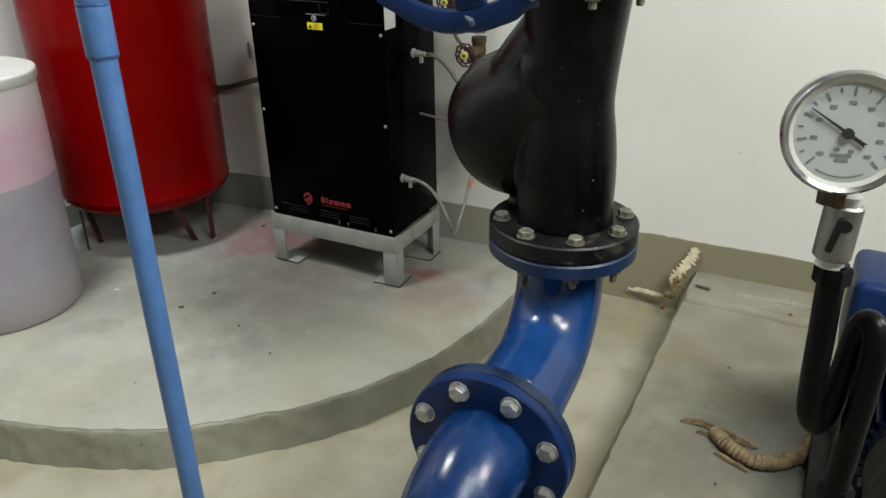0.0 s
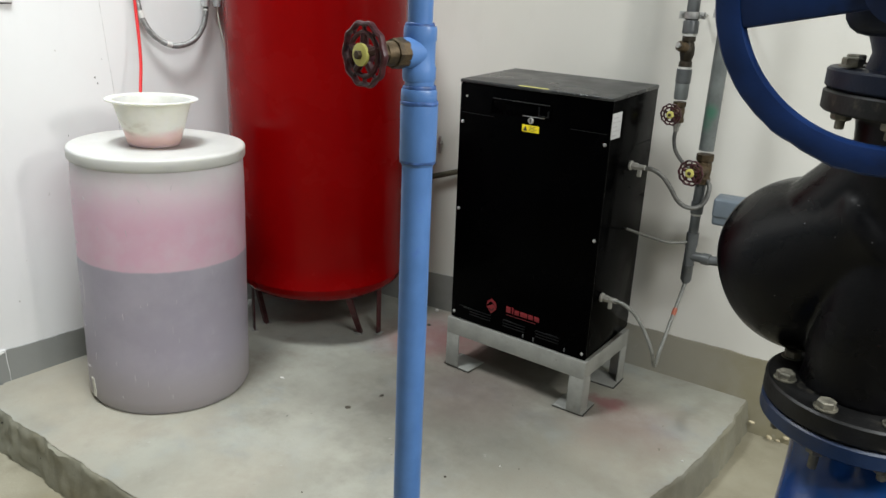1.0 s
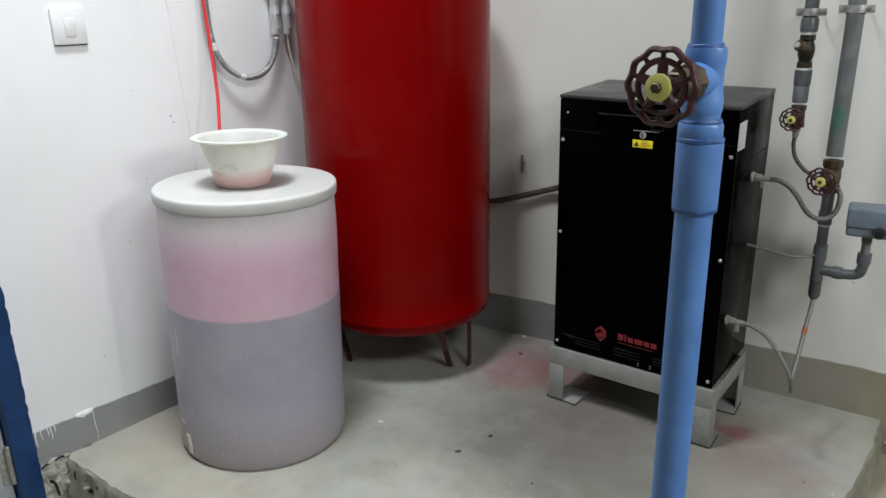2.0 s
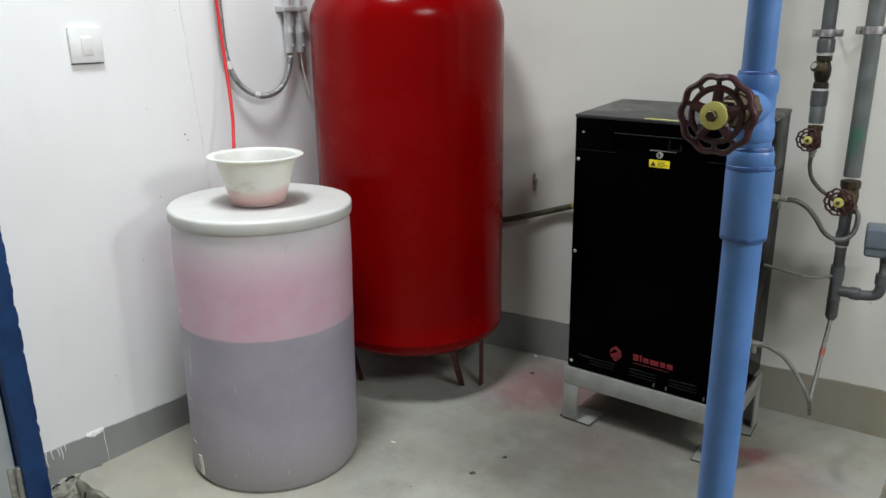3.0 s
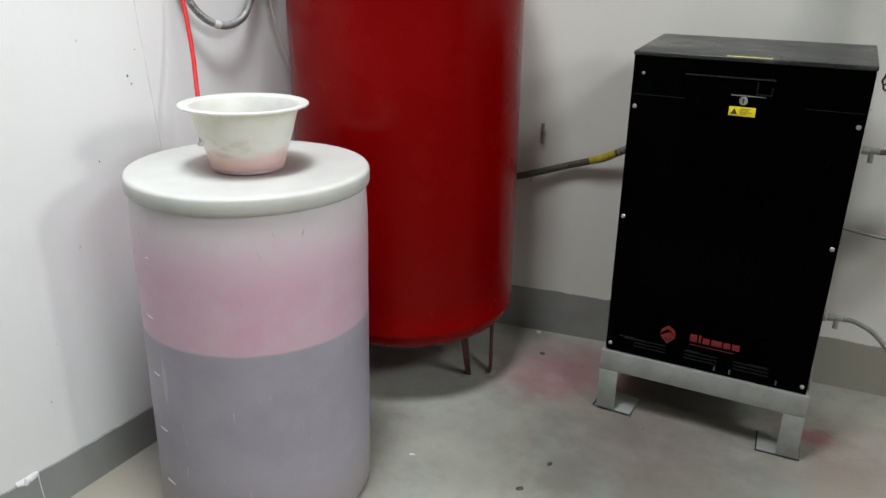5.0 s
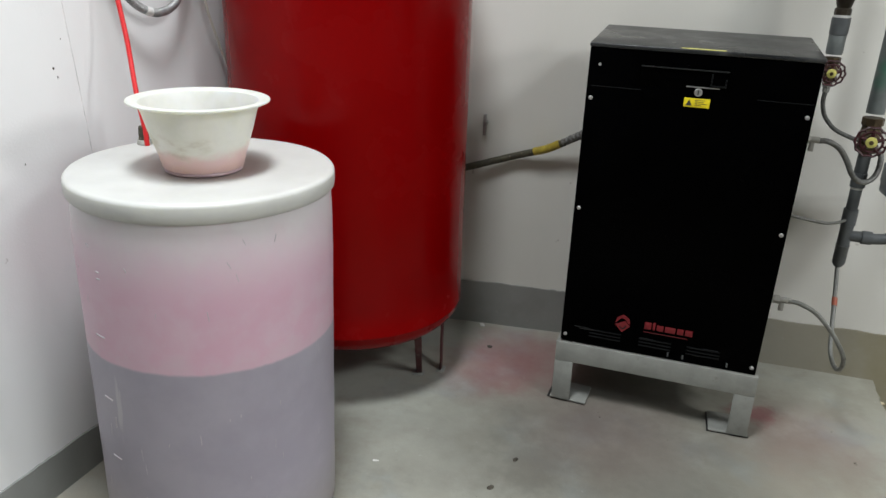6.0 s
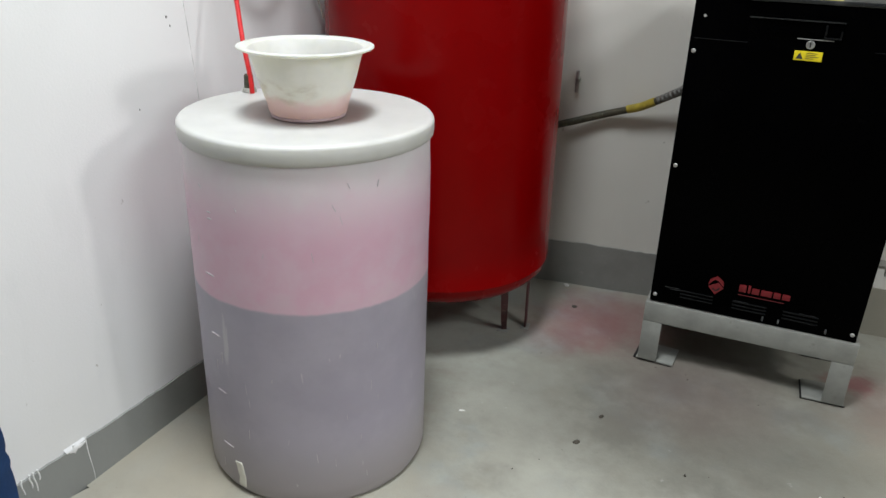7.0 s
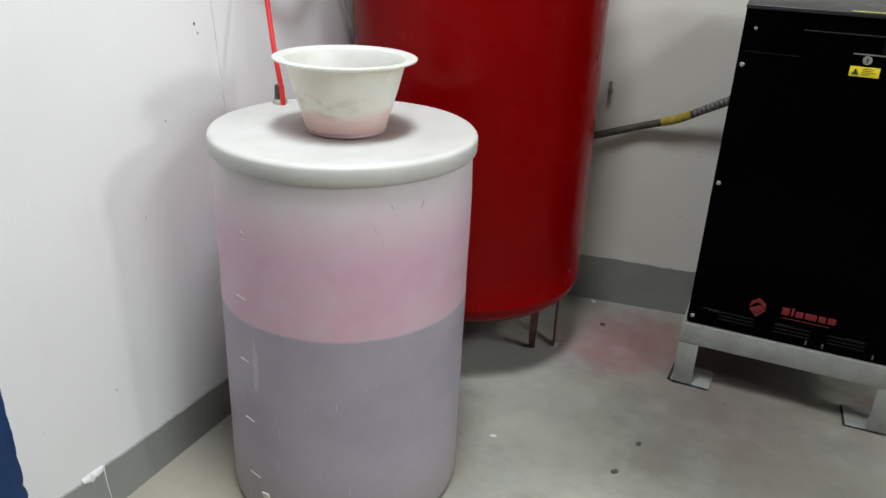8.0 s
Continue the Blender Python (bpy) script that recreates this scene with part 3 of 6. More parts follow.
for k, (zz, out) in enumerate(((-0.0015, 0.0), (-0.006, 0.005), (-0.016, 0.008), (-0.03, 0.010), (-0.05, 0.013), (-0.07, 0.016), (-0.09, 0.019), (-0.11, 0.022), (-0.13, 0.025), (-0.15, 0.028))):
    row = []
    for i, (x, y) in enumerate(OUTLINE):
        w = 0.009 * noise.noise(Vector((x * 11, y * 11, 0.3))) + 0.005 * noise.noise(Vector((x * 37, y * 37, 5.1)))
        if x < -2.55:
            w += 0.006 * noise.noise(Vector((x * 24, 0, 1.7)))
        n = Vector((ARC[0] - x, ARC[1] - y)).normalized()
        if x < -2.32:
            n = Vector((0, 1))
        rough = 0.0 if k == 0 else 0.006 * noise.noise(Vector((x * 23, y * 23, zz * 30 + 7))) + (0.008 * noise.noise(Vector((x * 13, zz * 45, 2.2))) + 0.003 * noise.noise(Vector((x * 42, zz * 90, 8))) if x < -2.4 else 0)
        o = w - out + rough
        row.append(bm.verts.new((x + n.x * o, y + n.y * o, zz + lift(x, y) * (1 + zz / 0.15) + (0 if k == 0 else 0.003 * noise.noise(Vector((x * 31, y * 31, k)))))))
    rows.append(row)
for a, b in zip(rows, rows[1:]):
    for i in range(len(a) - 1):
        bm.faces.new((a[i], a[i + 1], b[i + 1], b[i]))
structure("platform_riser", bm, PLATFORM_EDGE, "damp yellow brown rough concrete edge of the platform", "platform")

# pump plinth
bm = B()
PL_X, PL_TOP = -0.320, 0.055
nx, ny = 30, 70
grid = []
for j in range(ny + 1):
    y = 0.35 + (2.95 - 0.35) * j / ny
    line = []
    for i in range(nx + 1):
        s = i / nx
        x = PL_X + 0.006 * noise.noise(Vector((0, y * 9, 1))) + 0.005 * noise.noise(Vector((0, y * 31, 4))) + s * 1.7
        line.append(bm.verts.new((x, y, PL_TOP + 0.004 * noise.noise(Vector((x * 8, y * 8, 3))))))
    x = line[0].co.x
    line = [bm.verts.new((x - 0.06 + 0.003 * noise.noise(Vector((3, y * 9, 2))), y, FLOOR_Z - 0.02)), bm.verts.new((x - 0.016, y, PL_TOP - 0.03)), bm.verts.new((x - 0.003, y, PL_TOP - 0.006))] + line
    grid.append(line)
for a, b in zip(grid, grid[1:]):
    for i in range(len(a) - 1):
        bm.faces.new((a[i], a[i + 1], b[i + 1], b[i]))
end = [bm.verts.new((v.co.x, v.co.y, FLOOR_Z - 0.02)) for v in grid[0][1:]]
bm.faces.new([grid[0][i] for i in range(len(grid[0]))] + end[::-1])
structure("pump_plinth", bm, PLINTH, "pale concrete pump plinth with uneven edge", "plinth")


# grey skirting band, painted with an uneven upper edge
def skirting(name, line, height, label):
    bm = B()
    pts = []
    for a, b in zip(line, line[1:]):
        n = max(2, int((Vector(b) - Vector(a)).length / 0.015))
        pts += [Vector(a).lerp(Vector(b), k / n) for k in range(n)]
    pts.append(Vector(line[-1]))
    prev = None
    for i, p in enumerate(pts):
        d = (pts[min(i + 1, len(pts) - 1)] - pts[max(i - 1, 0)]).normalized()
        nrm = Vector((-d.y, d.x))
        h = height(p) + 0.004 * noise.noise(Vector((p.x * 13, p.y * 13, 0))) + 0.003 * noise.noise(Vector((p.x * 60, p.y * 60, 4)))
        q = p + nrm * 0.006
        q0 = p + nrm * 0.010
        r = p - nrm * 0.02
        col = [bm.verts.new(c) for c in ((q0.x, q0.y, FLOOR_Z - 0.02), (q0.x, q0.y, 0.02), (q.x, q.y, h - 0.002), (r.x, r.y, h))]
        if prev:
            for k in range(3):
                bm.faces.new((prev[k], col[k], col[k + 1], prev[k + 1]))
        prev = col
    structure(name, bm, GREY_BAND, label, "skirting")


skirting("baseboard_north", NORTH, lambda p: 0.173 + 0.007 * min(1, max(0, p.x + 1.6)), "grey painted skirting band with uneven edge")
skirting("baseboard_west", [(WEST_X, DOOR_Y1 + 0.014), (WEST_X, 2.42)][::-1], lambda p: 0.138 - 0.025 * (p.y - 1.0), "grey painted skirting band with white paint drips")

for y, h in ((0.985, 0.052), (1.003, 0.034), (1.024, 0.030), (1.034, 0.046), (1.046, 0.022), (1.142, 0.016), (1.178, 0.120)):
    bm = B()
    z0 = 0.138 - 0.025 * (y - 1.0) + 0.006
    line = [Vector((WEST_X + 0.0062 + 0.0035 * k / 8 * min(1, h / 0.1), y + 0.0015 * math.sin(7 * k + 40 * y), z0 - (h + 0.006) * k / 8)) for k in range(9)]
    sweep(bm, line, lambda u: (0.0024 if h < 0.1 else 0.0013) * (1 - 0.45 * u), 8)
    structure("trim", bm, WALL_WHITE, "white paint drip over the grey band", "paint drip")
bm = B()
blot = []
for k in range(25):
    u = k / 24
    y = 1.120 + 0.058 * u
    h = 0.003 + 0.016 * math.sin(math.pi * u) ** 0.7 * (0.7 + 0.6 * noise.noise(Vector((k * 0.4, 3, 0)))) + 0.003 * noise.noise(Vector((k * 1.1, 9, 0)))
    z0 = 0.138 - 0.025 * (y - 1.0)
    blot.append([bm.verts.new((WEST_X + d, y, z)) for d, z in ((0.0005, z0 + 0.006), (0.0062, z0 - 0.002), (0.0068, z0 - h * 0.7), (0.0061, z0 - h))])
for a, b in zip(blot, blot[1:]):
    for k in range(3):
        bm.faces.new((a[k], b[k], b[k + 1], a[k + 1]))
structure("trim", bm, WALL_WHITE, "white paint blot lapping over the grey band", "paint drip")

# hairline seam of the plaster and a few nicks on the west wall
bm = B()
sweep(bm, [Vector((WEST_X + 0.0004, 1.665 + 0.035 * (1.36 - z) / 0.5 + 0.003 * noise.noise(Vector((0, 0, z * 9))), z)) for z in (2.4 - 0.03 * k for k in range(62))], 0.0011, 6)
structure("trim", bm, GREY_SEAM, "hairline seam in the white plaster", "seam")
for y, z, r in ((1.622, 1.072, 0.0026), (1.630, 1.050, 0.0024), (1.500, 0.872, 0.0018), (1.655, 1.135, 0.0016)):
    bm = B()
    bmesh.ops.create_icosphere(bm, subdivisions=2, radius=r, matrix=pose(WEST_X, y, z) @ Matrix.Diagonal((0.35, 1, 1.3, 1)))
    jitter(bm, 0.0015, 300, y)
    structure("trim", bm, DEBRIS, "small dark nick in the white plaster", "nick")

# door and its blue frame in the west wall
door = thing("door_1", (WEST_X, 0.5, FLOOR_Z))
tagged(door, "grey steel door in a chipped dark blue frame", "door", kind="structure")
fy0, fy1, fz = DOOR_Y0 - 0.5, DOOR_Y1 - 0.5, DOOR_TOP - FLOOR_Z


def frame_post(name, y0, y1, z0, z1):
    bm = B()
    box(bm, -0.10, y0, z0, 0.07, y1, z1, 0.004)
    jitter(bm, 0.002, 14, 2)
    return part(name, bm, DOOR_BLUE, door, "chipped dark blue door frame")


bm = B()
box(bm, -0.10, fy1 - 0.055, 0, 0.07, fy1 + 0.015, fz, 0.004)
bmesh.ops.subdivide_edges(bm, edges=[e for e in bm.edges if e.calc_length() > 1], cuts=150)
for v in bm.verts:
    v.co.y += (0.004 * noise.noise(Vector((0, 0, v.co.z * 18))) + 0.004 * noise.noise(Vector((5, 0, v.co.z * 47)))) * (1 if v.co.y > fy1 else 0.3)
part("door_frame", bm, DOOR_BLUE, door, "chipped dark blue door post")
frame_post("door_frame", fy0 - 0.015, fy0 + 0.055, 0, fz)
frame_post("door_frame", fy0 + 0.056, fy1 - 0.056, fz - 0.055, fz + 0.015)
leaf = part("door_leaf", box(B(), -0.010, fy0 + 0.06, 0.008, 0.033, fy1 - 0.06, fz - 0.06, 0.003), DOOR_GREY, door, "flat grey door leaf")
for hz in (0.22, 1.0, 1.85):
    bm = B()
    rod(bm, (0.046, fy1 - 0.058, hz - 0.066), (0.046, fy1 - 0.058, hz + 0.066), 0.010, seg=14, bevel=0.002)
    box(bm, 0.032, fy1 - 0.085, hz - 0.066, 0.038, fy1 - 0.06, hz + 0.066, 0.001)
    part("hinge", bm, STEEL, door, "worn steel hinge")


# ---- things on the platform ----
def plastic_drum():
    t = thing("plastic_drum", (-2.664, 1.581, 0.0185), 0, -0.9, 0.55)
    R = 0.280
    prof = [(0, -0.0125), (R - 0.02, -0.0125), (R - 0.008, -0.0065), (R, 0.010), (R + 0.001, 0.30), (R - 0.001, 0.60), (R - 0.002, 0.80), (R - 0.004, 0.844), (R - 0.02, 0.848), (0, 0.848)]
    fine = [prof[0], prof[1], prof[2], prof[3]] + [(R + 0.0004 * math.sin(k * 1.3), 0.04 + 0.04 * k) for k in range(19)] + prof[-3:]
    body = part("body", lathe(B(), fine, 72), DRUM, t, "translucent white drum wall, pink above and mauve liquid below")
    # embossed level marks and pale scuffs
    for k, (z, a, w) in enumerate(((0.115, 254, 0.036), (0.265, 253, 0.030), (0.415, 252, 0.028), (0.565, 252, 0.030), (0.70, 256, 0.012), (0.715, 256, 0.010))):
        bm = B()
        a = radians(a)
        m = pose((R + 0.0008) * math.cos(a), (R + 0.0008) * math.sin(a), z, 0, 12, math.degrees(a))
        box(bm, -0.002, -w / 2, -0.0013, 0.0008, w / 2, 0.0013, 0.0005, m)
        part("level_mark", bm, PALE_DRIP, body, "pale raised level mark")
    rnd = random.Random(5)
    for k in range(34):
        bm = B()
        a = radians(rnd.uniform(236, 335))
        low = k < 24
        z, h = (rnd.uniform(0.05, 0.46), rnd.uniform(0.006, 0.028)) if low else (rnd.uniform(0.58, 0.80), rnd.uniform(0.006, 0.022))
        w = rnd.uniform(0.0004, 0.0009)
        m = pose((R + 0.0003) * math.cos(a), (R + 0.0003) * math.sin(a), z, 0, 0, math.degrees(a)) @ pose(0, 0, 0, rnd.uniform(-6, 6) if low else rnd.uniform(-50, 50))
        box(bm, -0.001, -w, -h / 2, 0.0003, w, h / 2, 0.0003, m)
        part("drip", bm, PALE_DRIP, body, "dried pale drip")
    bm = B()
    a = radians(262)
    m = pose(R * math.cos(a), R * math.sin(a), 0.046, 0, 0, math.degrees(a))
    box(bm, -0.004, -0.011, -0.036, 0.0022, 0.011, 0.036, 0.0015, m @ pose(0, 0, 0, 8, 0, 0))
    bmesh.ops.subdivide_edges(bm, edges=[e for e in bm.edges if e.calc_length() > 0.05], cuts=7)
    for v in bm.verts:
        v.co += 0.004 * noise.noise_vector(Vector((3, 1, v.co.z * 45)))
    part("scuff", bm, CREAM, body, "worn white patch near the foot")
    RL = 0.2855
    lid = [(0, 0.836), (RL - 0.010, 0.836), (RL - 0.005, 0.838), (RL - 0.001, 0.843), (RL, 0.848), (RL, 0.871), (RL - 0.001, 0.8745), (RL - 0.0035, 0.8775), (RL - 0.008, 0.8795), (RL - 0.014, 0.880), (0.262, 0.8798), (0.24, 0.8795), (0.15, 0.880), (0, 0.8805)]
    bm = lathe(B(), lid, 72)
    for v in bm.verts:
        v.co.z += 0.003 * noise.noise(v.co * 5)
    part("lid", bm, LID, t, "cream plastic lid with a brownish ring round the bowl")
    return tagged(t, "white plastic drum half full of mauve liquid, pink stained", "drum")


plastic_drum()


def bowl():
    t = thing("plastic_bowl", (-2.637, 1.571, 0.9003), 0, -0.9)
    prof = [(0, 0.004), (0.078, 0.004), (0.085, 0.010), (0.090, 0.03), (0.108, 0.085), (0.118, 0.122), (0.124, 0.136), (0.140, 0.1395), (0.146, 0.142), (0.1462, 0.145),
            (0.141, 0.1470), (0.131, 0.146), (0.122, 0.142), (0.115, 0.13), (0.104, 0.088), (0.087, 0.034), (0.080, 0.012), (0, 0.010)]
    prof = [(r, z * 1.03) for r, z in prof]
    part("shell", lathe(B(), prof, 64), BOWL, t)
    part("foot_ring", ring(B(), 0.079, 0.004, 40, 8, pose(0, 0, 0.004)), BOWL, t)
    return tagged(t, "milky white plastic bowl with pink residue on the drum lid", "bowl")


bowl()


def expansion_tank():
    t = thing("expansion_tank", (-2.668, 2.352, 0))
    R = 0.362
    zb, zt = 0.272, 1.425
    prof = []
    for k in range(13):
        a = radians(90 - 90 * k / 12)
        prof.append((R * math.cos(a) ** 0.5 if k else 0, zb - 0.088 * math.sin(a) - 0.004))
    prof += [(R + 0.0012, zb - 0.002), (R + 0.0012, zb + 0.002), (R, zb + 0.004)]
    prof += [(R, zb + 0.004 + (zt - zb - 0.004) * k / 12) for k in range(1, 13)]
    for k in range(1, 15):
        a = radians(90 * k / 14)
        prof.append((R * math.cos(a) ** 0.5 if k < 14 else 0, zt + 0.175 * math.sin(a)))
    part("shell", lathe(B(), prof, 96), RED_TANK, t, "glossy red welded shell")
    bm = B()
    rod(bm, (0, 0, zt + 0.15), (0, 0, zt + 0.24), 0.05, seg=24, bevel=0.004)
    part("top_socket", bm, RED_TANK, t)
    for ang in (7, 127, 247):
        m = pose(0, 0, 0, 0, 0, ang)
        # each leg is an upright plate set edge on and a flat strut that leans in under the dish
        bm = B()
        box(bm, 0.307, -0.006, 0.003, 0.3125, 0.024, 0.262, 0.0015, m)
        jitter(bm, 0.003, 14, ang)
        leg = part("leg", bm, RED_LEG, t, "scuffed dark red upright leg plate", False)
        bm = B()
        lo, hi, wide, deep = Vector((0.246, -0.040, 0.003)), Vector((0.268, -0.175, 0.244)), Vector((0.0085, 0.0030, 0)), Vector((-0.006, 0.018, 0))
        rows = []
        for k in range(7):
            u = k / 6
            c = lo.lerp(hi, u) + 0.0025 * noise.noise_vector(Vector((u * 3, ang, 0)))
            rows.append([bm.verts.new(m @ (c + wide * a * (1 + 0.35 * u) + deep * b)) for a, b in ((-1, 0), (1, 0), (1, 1), (-1, 1))])
        for a, b in zip(rows, rows[1:]):
            for k in range(4):
                bm.faces.new((a[k], a[(k + 1) % 4], b[(k + 1) % 4], b[k]))
        bm.faces.new(rows[0][::-1])
        bm.faces.new(rows[-1])
        part("strut", bm, RED_LEG, leg, "worn leaning strut", False)
        part("foot_plate", box(B(), 0.222, -0.056, 0.0, 0.262, -0.022, 0.004, 0.001, m), STAND_GREY, leg, "pale worn foot plate")
        part("foot_plate", box(B(), 0.296, -0.014, 0.0, 0.324, 0.030, 0.004, 0.001, m), STAND_GREY, leg, "pale worn foot plate")
    return tagged(t, "tall red cylindrical expansion tank on short legs", "tank")


expansion_tank()


def degasser():
    """Black cabinet; local origin under the middle of its front face, y to the back."""
    t = thing("degassing_unit", (-1.6655, 2.374, 0.218), 0.9, 1.2, 0.35)
    W, D, H = 0.290, 0.365, 0.917
    front = part("front_panel", box(B(), -W, 0.0, 0.0, W, 0.012, H - 0.0125, 0.003), BLACK_BOX, t, "plain black front panel")
    def sloped(bm):
        # the top rises a little towards the back
        for v in bm.verts:
            v.co.z += 0.025 * max(0.0, v.co.y) * max(0.0, v.co.z / H)
        return bm

    part("body", sloped(box(B(), -W, 0.0125, 0.0, W, D, H - 0.0075, 0.003)), BLACK_BOX, t)
    part("top", sloped(box(B(), -W - 0.002, -0.003, H - 0.012, W + 0.002, D + 0.002, H, 0.0035, None, 3)), BLACK_TOP, t, "black top plate, sheen in its colour")
    part("edge_sticker", box(B(), -0.055, -0.0008, H + 0.0002, 0.055, 0.012, H + 0.0010), YELLOW, t, "pale yellow edge sticker")
    # seam of the upper panel
    for x0, x1 in ((-W + 0.010, -0.145), (0.150, W - 0.006)):
        part("panel_seam", box(B(), x0, -0.0016, 0.8005, x1, 0.001, 0.8025, 0.0005), BLACK_LIP, front)
    # grip: a dish framed by a folded rim, with a bright lip and a notched latch pocket
    bm = B()
    box(bm, -0.157, -0.004, 0.868, 0.080, 0.001, 0.875, 0.0015)
    box(bm, -0.157, -0.004, 0.814, -0.151, 0.001, 0.8675, 0.0015)
    box(bm, 0.074, -0.004, 0.814, 0.080, 0.001, 0.8675, 0.0015)
    grip = part("grip", bm, BLACK_BOX, t, "black recessed carrying grip")
    part("grip_lip", box(B(), -0.150, -0.0085, 0.8645, 0.072, -0.0035, 0.8675, 0.001), BLACK_TOP, grip)
    part("grip_dish", box(B(), -0.150, -0.0012, 0.815, 0.073, 0.001, 0.864, 0.0005), BLACK_BOX, grip)
    bm = B()
    box(bm, 0.030, -0.0065, 0.829, 0.034, -0.0008, 0.858, 0.001)
    box(bm, 0.030, -0.0065, 0.825, 0.070, -0.0008, 0.829, 0.001)
    box(bm, 0.066, -0.0065, 0.829, 0.070, -0.0008, 0.846, 0.001)
    part("grip_slot", bm, BLACK_LIP, grip)
    bm = B()
    rod(bm, (0.003, -0.006, 0.808), (0.003, 0.002, 0.808), 0.0105, seg=20, bevel=0.001)
    lock = part("lock", bm, STEEL, t, "round steel cylinder lock")
    part("keyhole", box(B(), 0.0015, -0.0072, 0.802, 0.0045, -0.005, 0.814), SLOT_BLACK, lock)
    part("lock_strip", box(B(), -0.03, -0.003, 0.820, 0.055, -0.0005, 0.8225, 0.0005), STEEL, t)
    bm = B()
    box(bm, -0.030, -0.0015, 0.768, 0.036, 0.0003, 0.792, 0.0004)
    lab = part("warning_label", bm, LABEL_YELLOW, t, "yellow warning label")
    bm = B()
    bm.faces.new([bm.verts.new(p) for p in ((-0.025, -0.0019, 0.772), (-0.008, -0.0019, 0.772), (-0.0165, -0.0019, 0.788))])
    part("warning_triangle", bm, PRINT_DARK, lab)
    for k, w in enumerate((0.026, 0.022, 0.03, 0.018)):
        part("print_line", box(B(), -0.002, -0.0019, 0.7865 - k * 0.0045, -0.002 + w, -0.0014, 0.788 - k * 0.0045), PRINT_DARK, lab)
    # screws down both edges
    for x in (-W + 0.014, W - 0.014):
        for z in (0.024, 0.445, 0.768):
            bm = B()
            rod(bm, (x, -0.004, z), (x, 0.002, z), 0.006, 0.006, 14, 0.0015)
            part("screw", bm, STEEL, t)
    bm = B()
    rod(bm, (-W + 0.03, -0.003, 0.86), (-W + 0.03, 0.002, 0.86), 0.004, seg=10)
    part("screw", bm, STEEL, t)
    # red emblem: a broken six-sided band round a small diamond, and bars in place of the maker's name
    bm = B()

    def plate_of(points):
        a = [bm.verts.new((-0.106 + u, -0.0012, 0.094 + w)) for u, w in points]
        b = [bm.verts.new((-0.106 + u, 0.0, 0.094 + w)) for u, w in points]
        bm.faces.new(a)
        for k in range(len(a)):
            bm.faces.new((a[k], a[(k + 1) % len(a)], b[(k + 1) % len(a)], b[k]))

    plate_of([(0.0, -0.030), (0.022, -0.006), (0.006, 0.010), (-0.022, -0.006)])
    plate_of([(-0.022, -0.001), (-0.006, 0.018), (0.006, 0.015), (0.013, 0.006), (0.022, -0.001), (0.019, 0.017), (0.0, 0.031), (-0.019, 0.017)])
    emblem = part("emblem", bm, LOGO_RED, t, "red diamond emblem", False)
    bm = B()
    curl = [radians(200 + 24 * k) for k in range(8)]
    a = [bm.verts.new((-0.106 + 0.0115 * math.cos(q), -0.0018, 0.088 + 0.0125 * math.sin(q))) for q in curl]
    b = [bm.verts.new((-0.106 + 0.0070 * math.cos(q), -0.0018, 0.088 + 0.0080 * math.sin(q))) for q in curl]
    for k in range(7):
        bm.faces.new((a[k], a[k + 1], b[k + 1], b[k]))
    part("curl", bm, SLOT_BLACK, emblem, "black curl on the emblem", False)
    bm = B()
    x = -0.042
    for w, h in ((0.020, 0.024), (0.007, 0.026), (0.020, 0.019), (0.030, 0.019), (0.019, 0.019), (0.021, 0.019)):
        box(bm, x, -0.0012, 0.089, x + w, 0.0003, 0.089 + h, 0.0005)
        x += w + 0.0045
    part("name_bars", bm, LOGO_RED, t, "red bars of the maker's lettering")
    part("name_line", box(B(), -0.042, -0.001, 0.078, 0.085, 0.0003, 0.0805), painted("dull red print", (0.10, 0.006, 0.01), 0.5), t)
    # louvres near the foot
    for x in (-0.155, -0.005, 0.135):
        bm = B()
        for k in range(3):
            box(bm, x - 0.048, -0.0045, 0.030 + 0.011 * k, x + 0.048, 0.001, 0.0345 + 0.011 * k, 0.0015)
        part("vent", bm, BLACK_LIP, t, "pressed vent louvres")
    for x, z, w in ((-0.250, 0.056, 0.045), (-0.235, 0.051, 0.035), (-0.05, 0.056, 0.04), (-0.045, 0.051, 0.028), (0.13, 0.056, 0.045), (0.14, 0.051, 0.03)):
        part("print_line", box(B(), x, -0.0010, z, x + w, 0.0003, z + 0.0018), FAINT_PRINT, t, "faint grey print")
    for x in (0.035, 0.078, 0.205):
        part("clip", box(B(), x, -0.004, 0.010, x + 0.005, 0.001, 0.024, 0.001), PVC_GREY, t)
    # flank: white type plate, seam
    bm = B()
    box(bm, W - 0.001, 0.004, 0.785, W + 0.0012, 0.075, 0.868, 0.0004)
    plate = part("type_plate", bm, WHITE_LABEL, t, "white type plate with fine print")
    for k in range(5):
        part("print_line", box(B(), W + 0.001, 0.010, 0.795 + 0.014 * k, W + 0.0016, 0.045 + 0.02 * (k % 2), 0.7975 + 0.014 * k), painted("grey print", (0.4, 0.4, 0.4), 0.5) if k == 0 else bpy.data.materials["grey print"], plate)
    for (y, z, n) in ((0.190, 0.672, 0.05), (0.075, 0.222, 0.055)):
        bm = B()
        rod(bm, (W, y, z), (W + 0.010, y, z), 0.0165, seg=20, bevel=0.002)
        hexnut(bm, along((W + 0.012, y, z), (W + 0.04, y, z)), 0.0125, 0.018)
        rod(bm, (W + 0.03, y, z), (W + n + 0.005, y, z), 0.009, seg=16)
        box(bm, W + 0.030, y - 0.006, z - 0.034, W + 0.044, y + 0.006, z - 0.006, 0.003)
        part("hose_connector", bm, FITTING_WHITE, t, "off white hose connector")
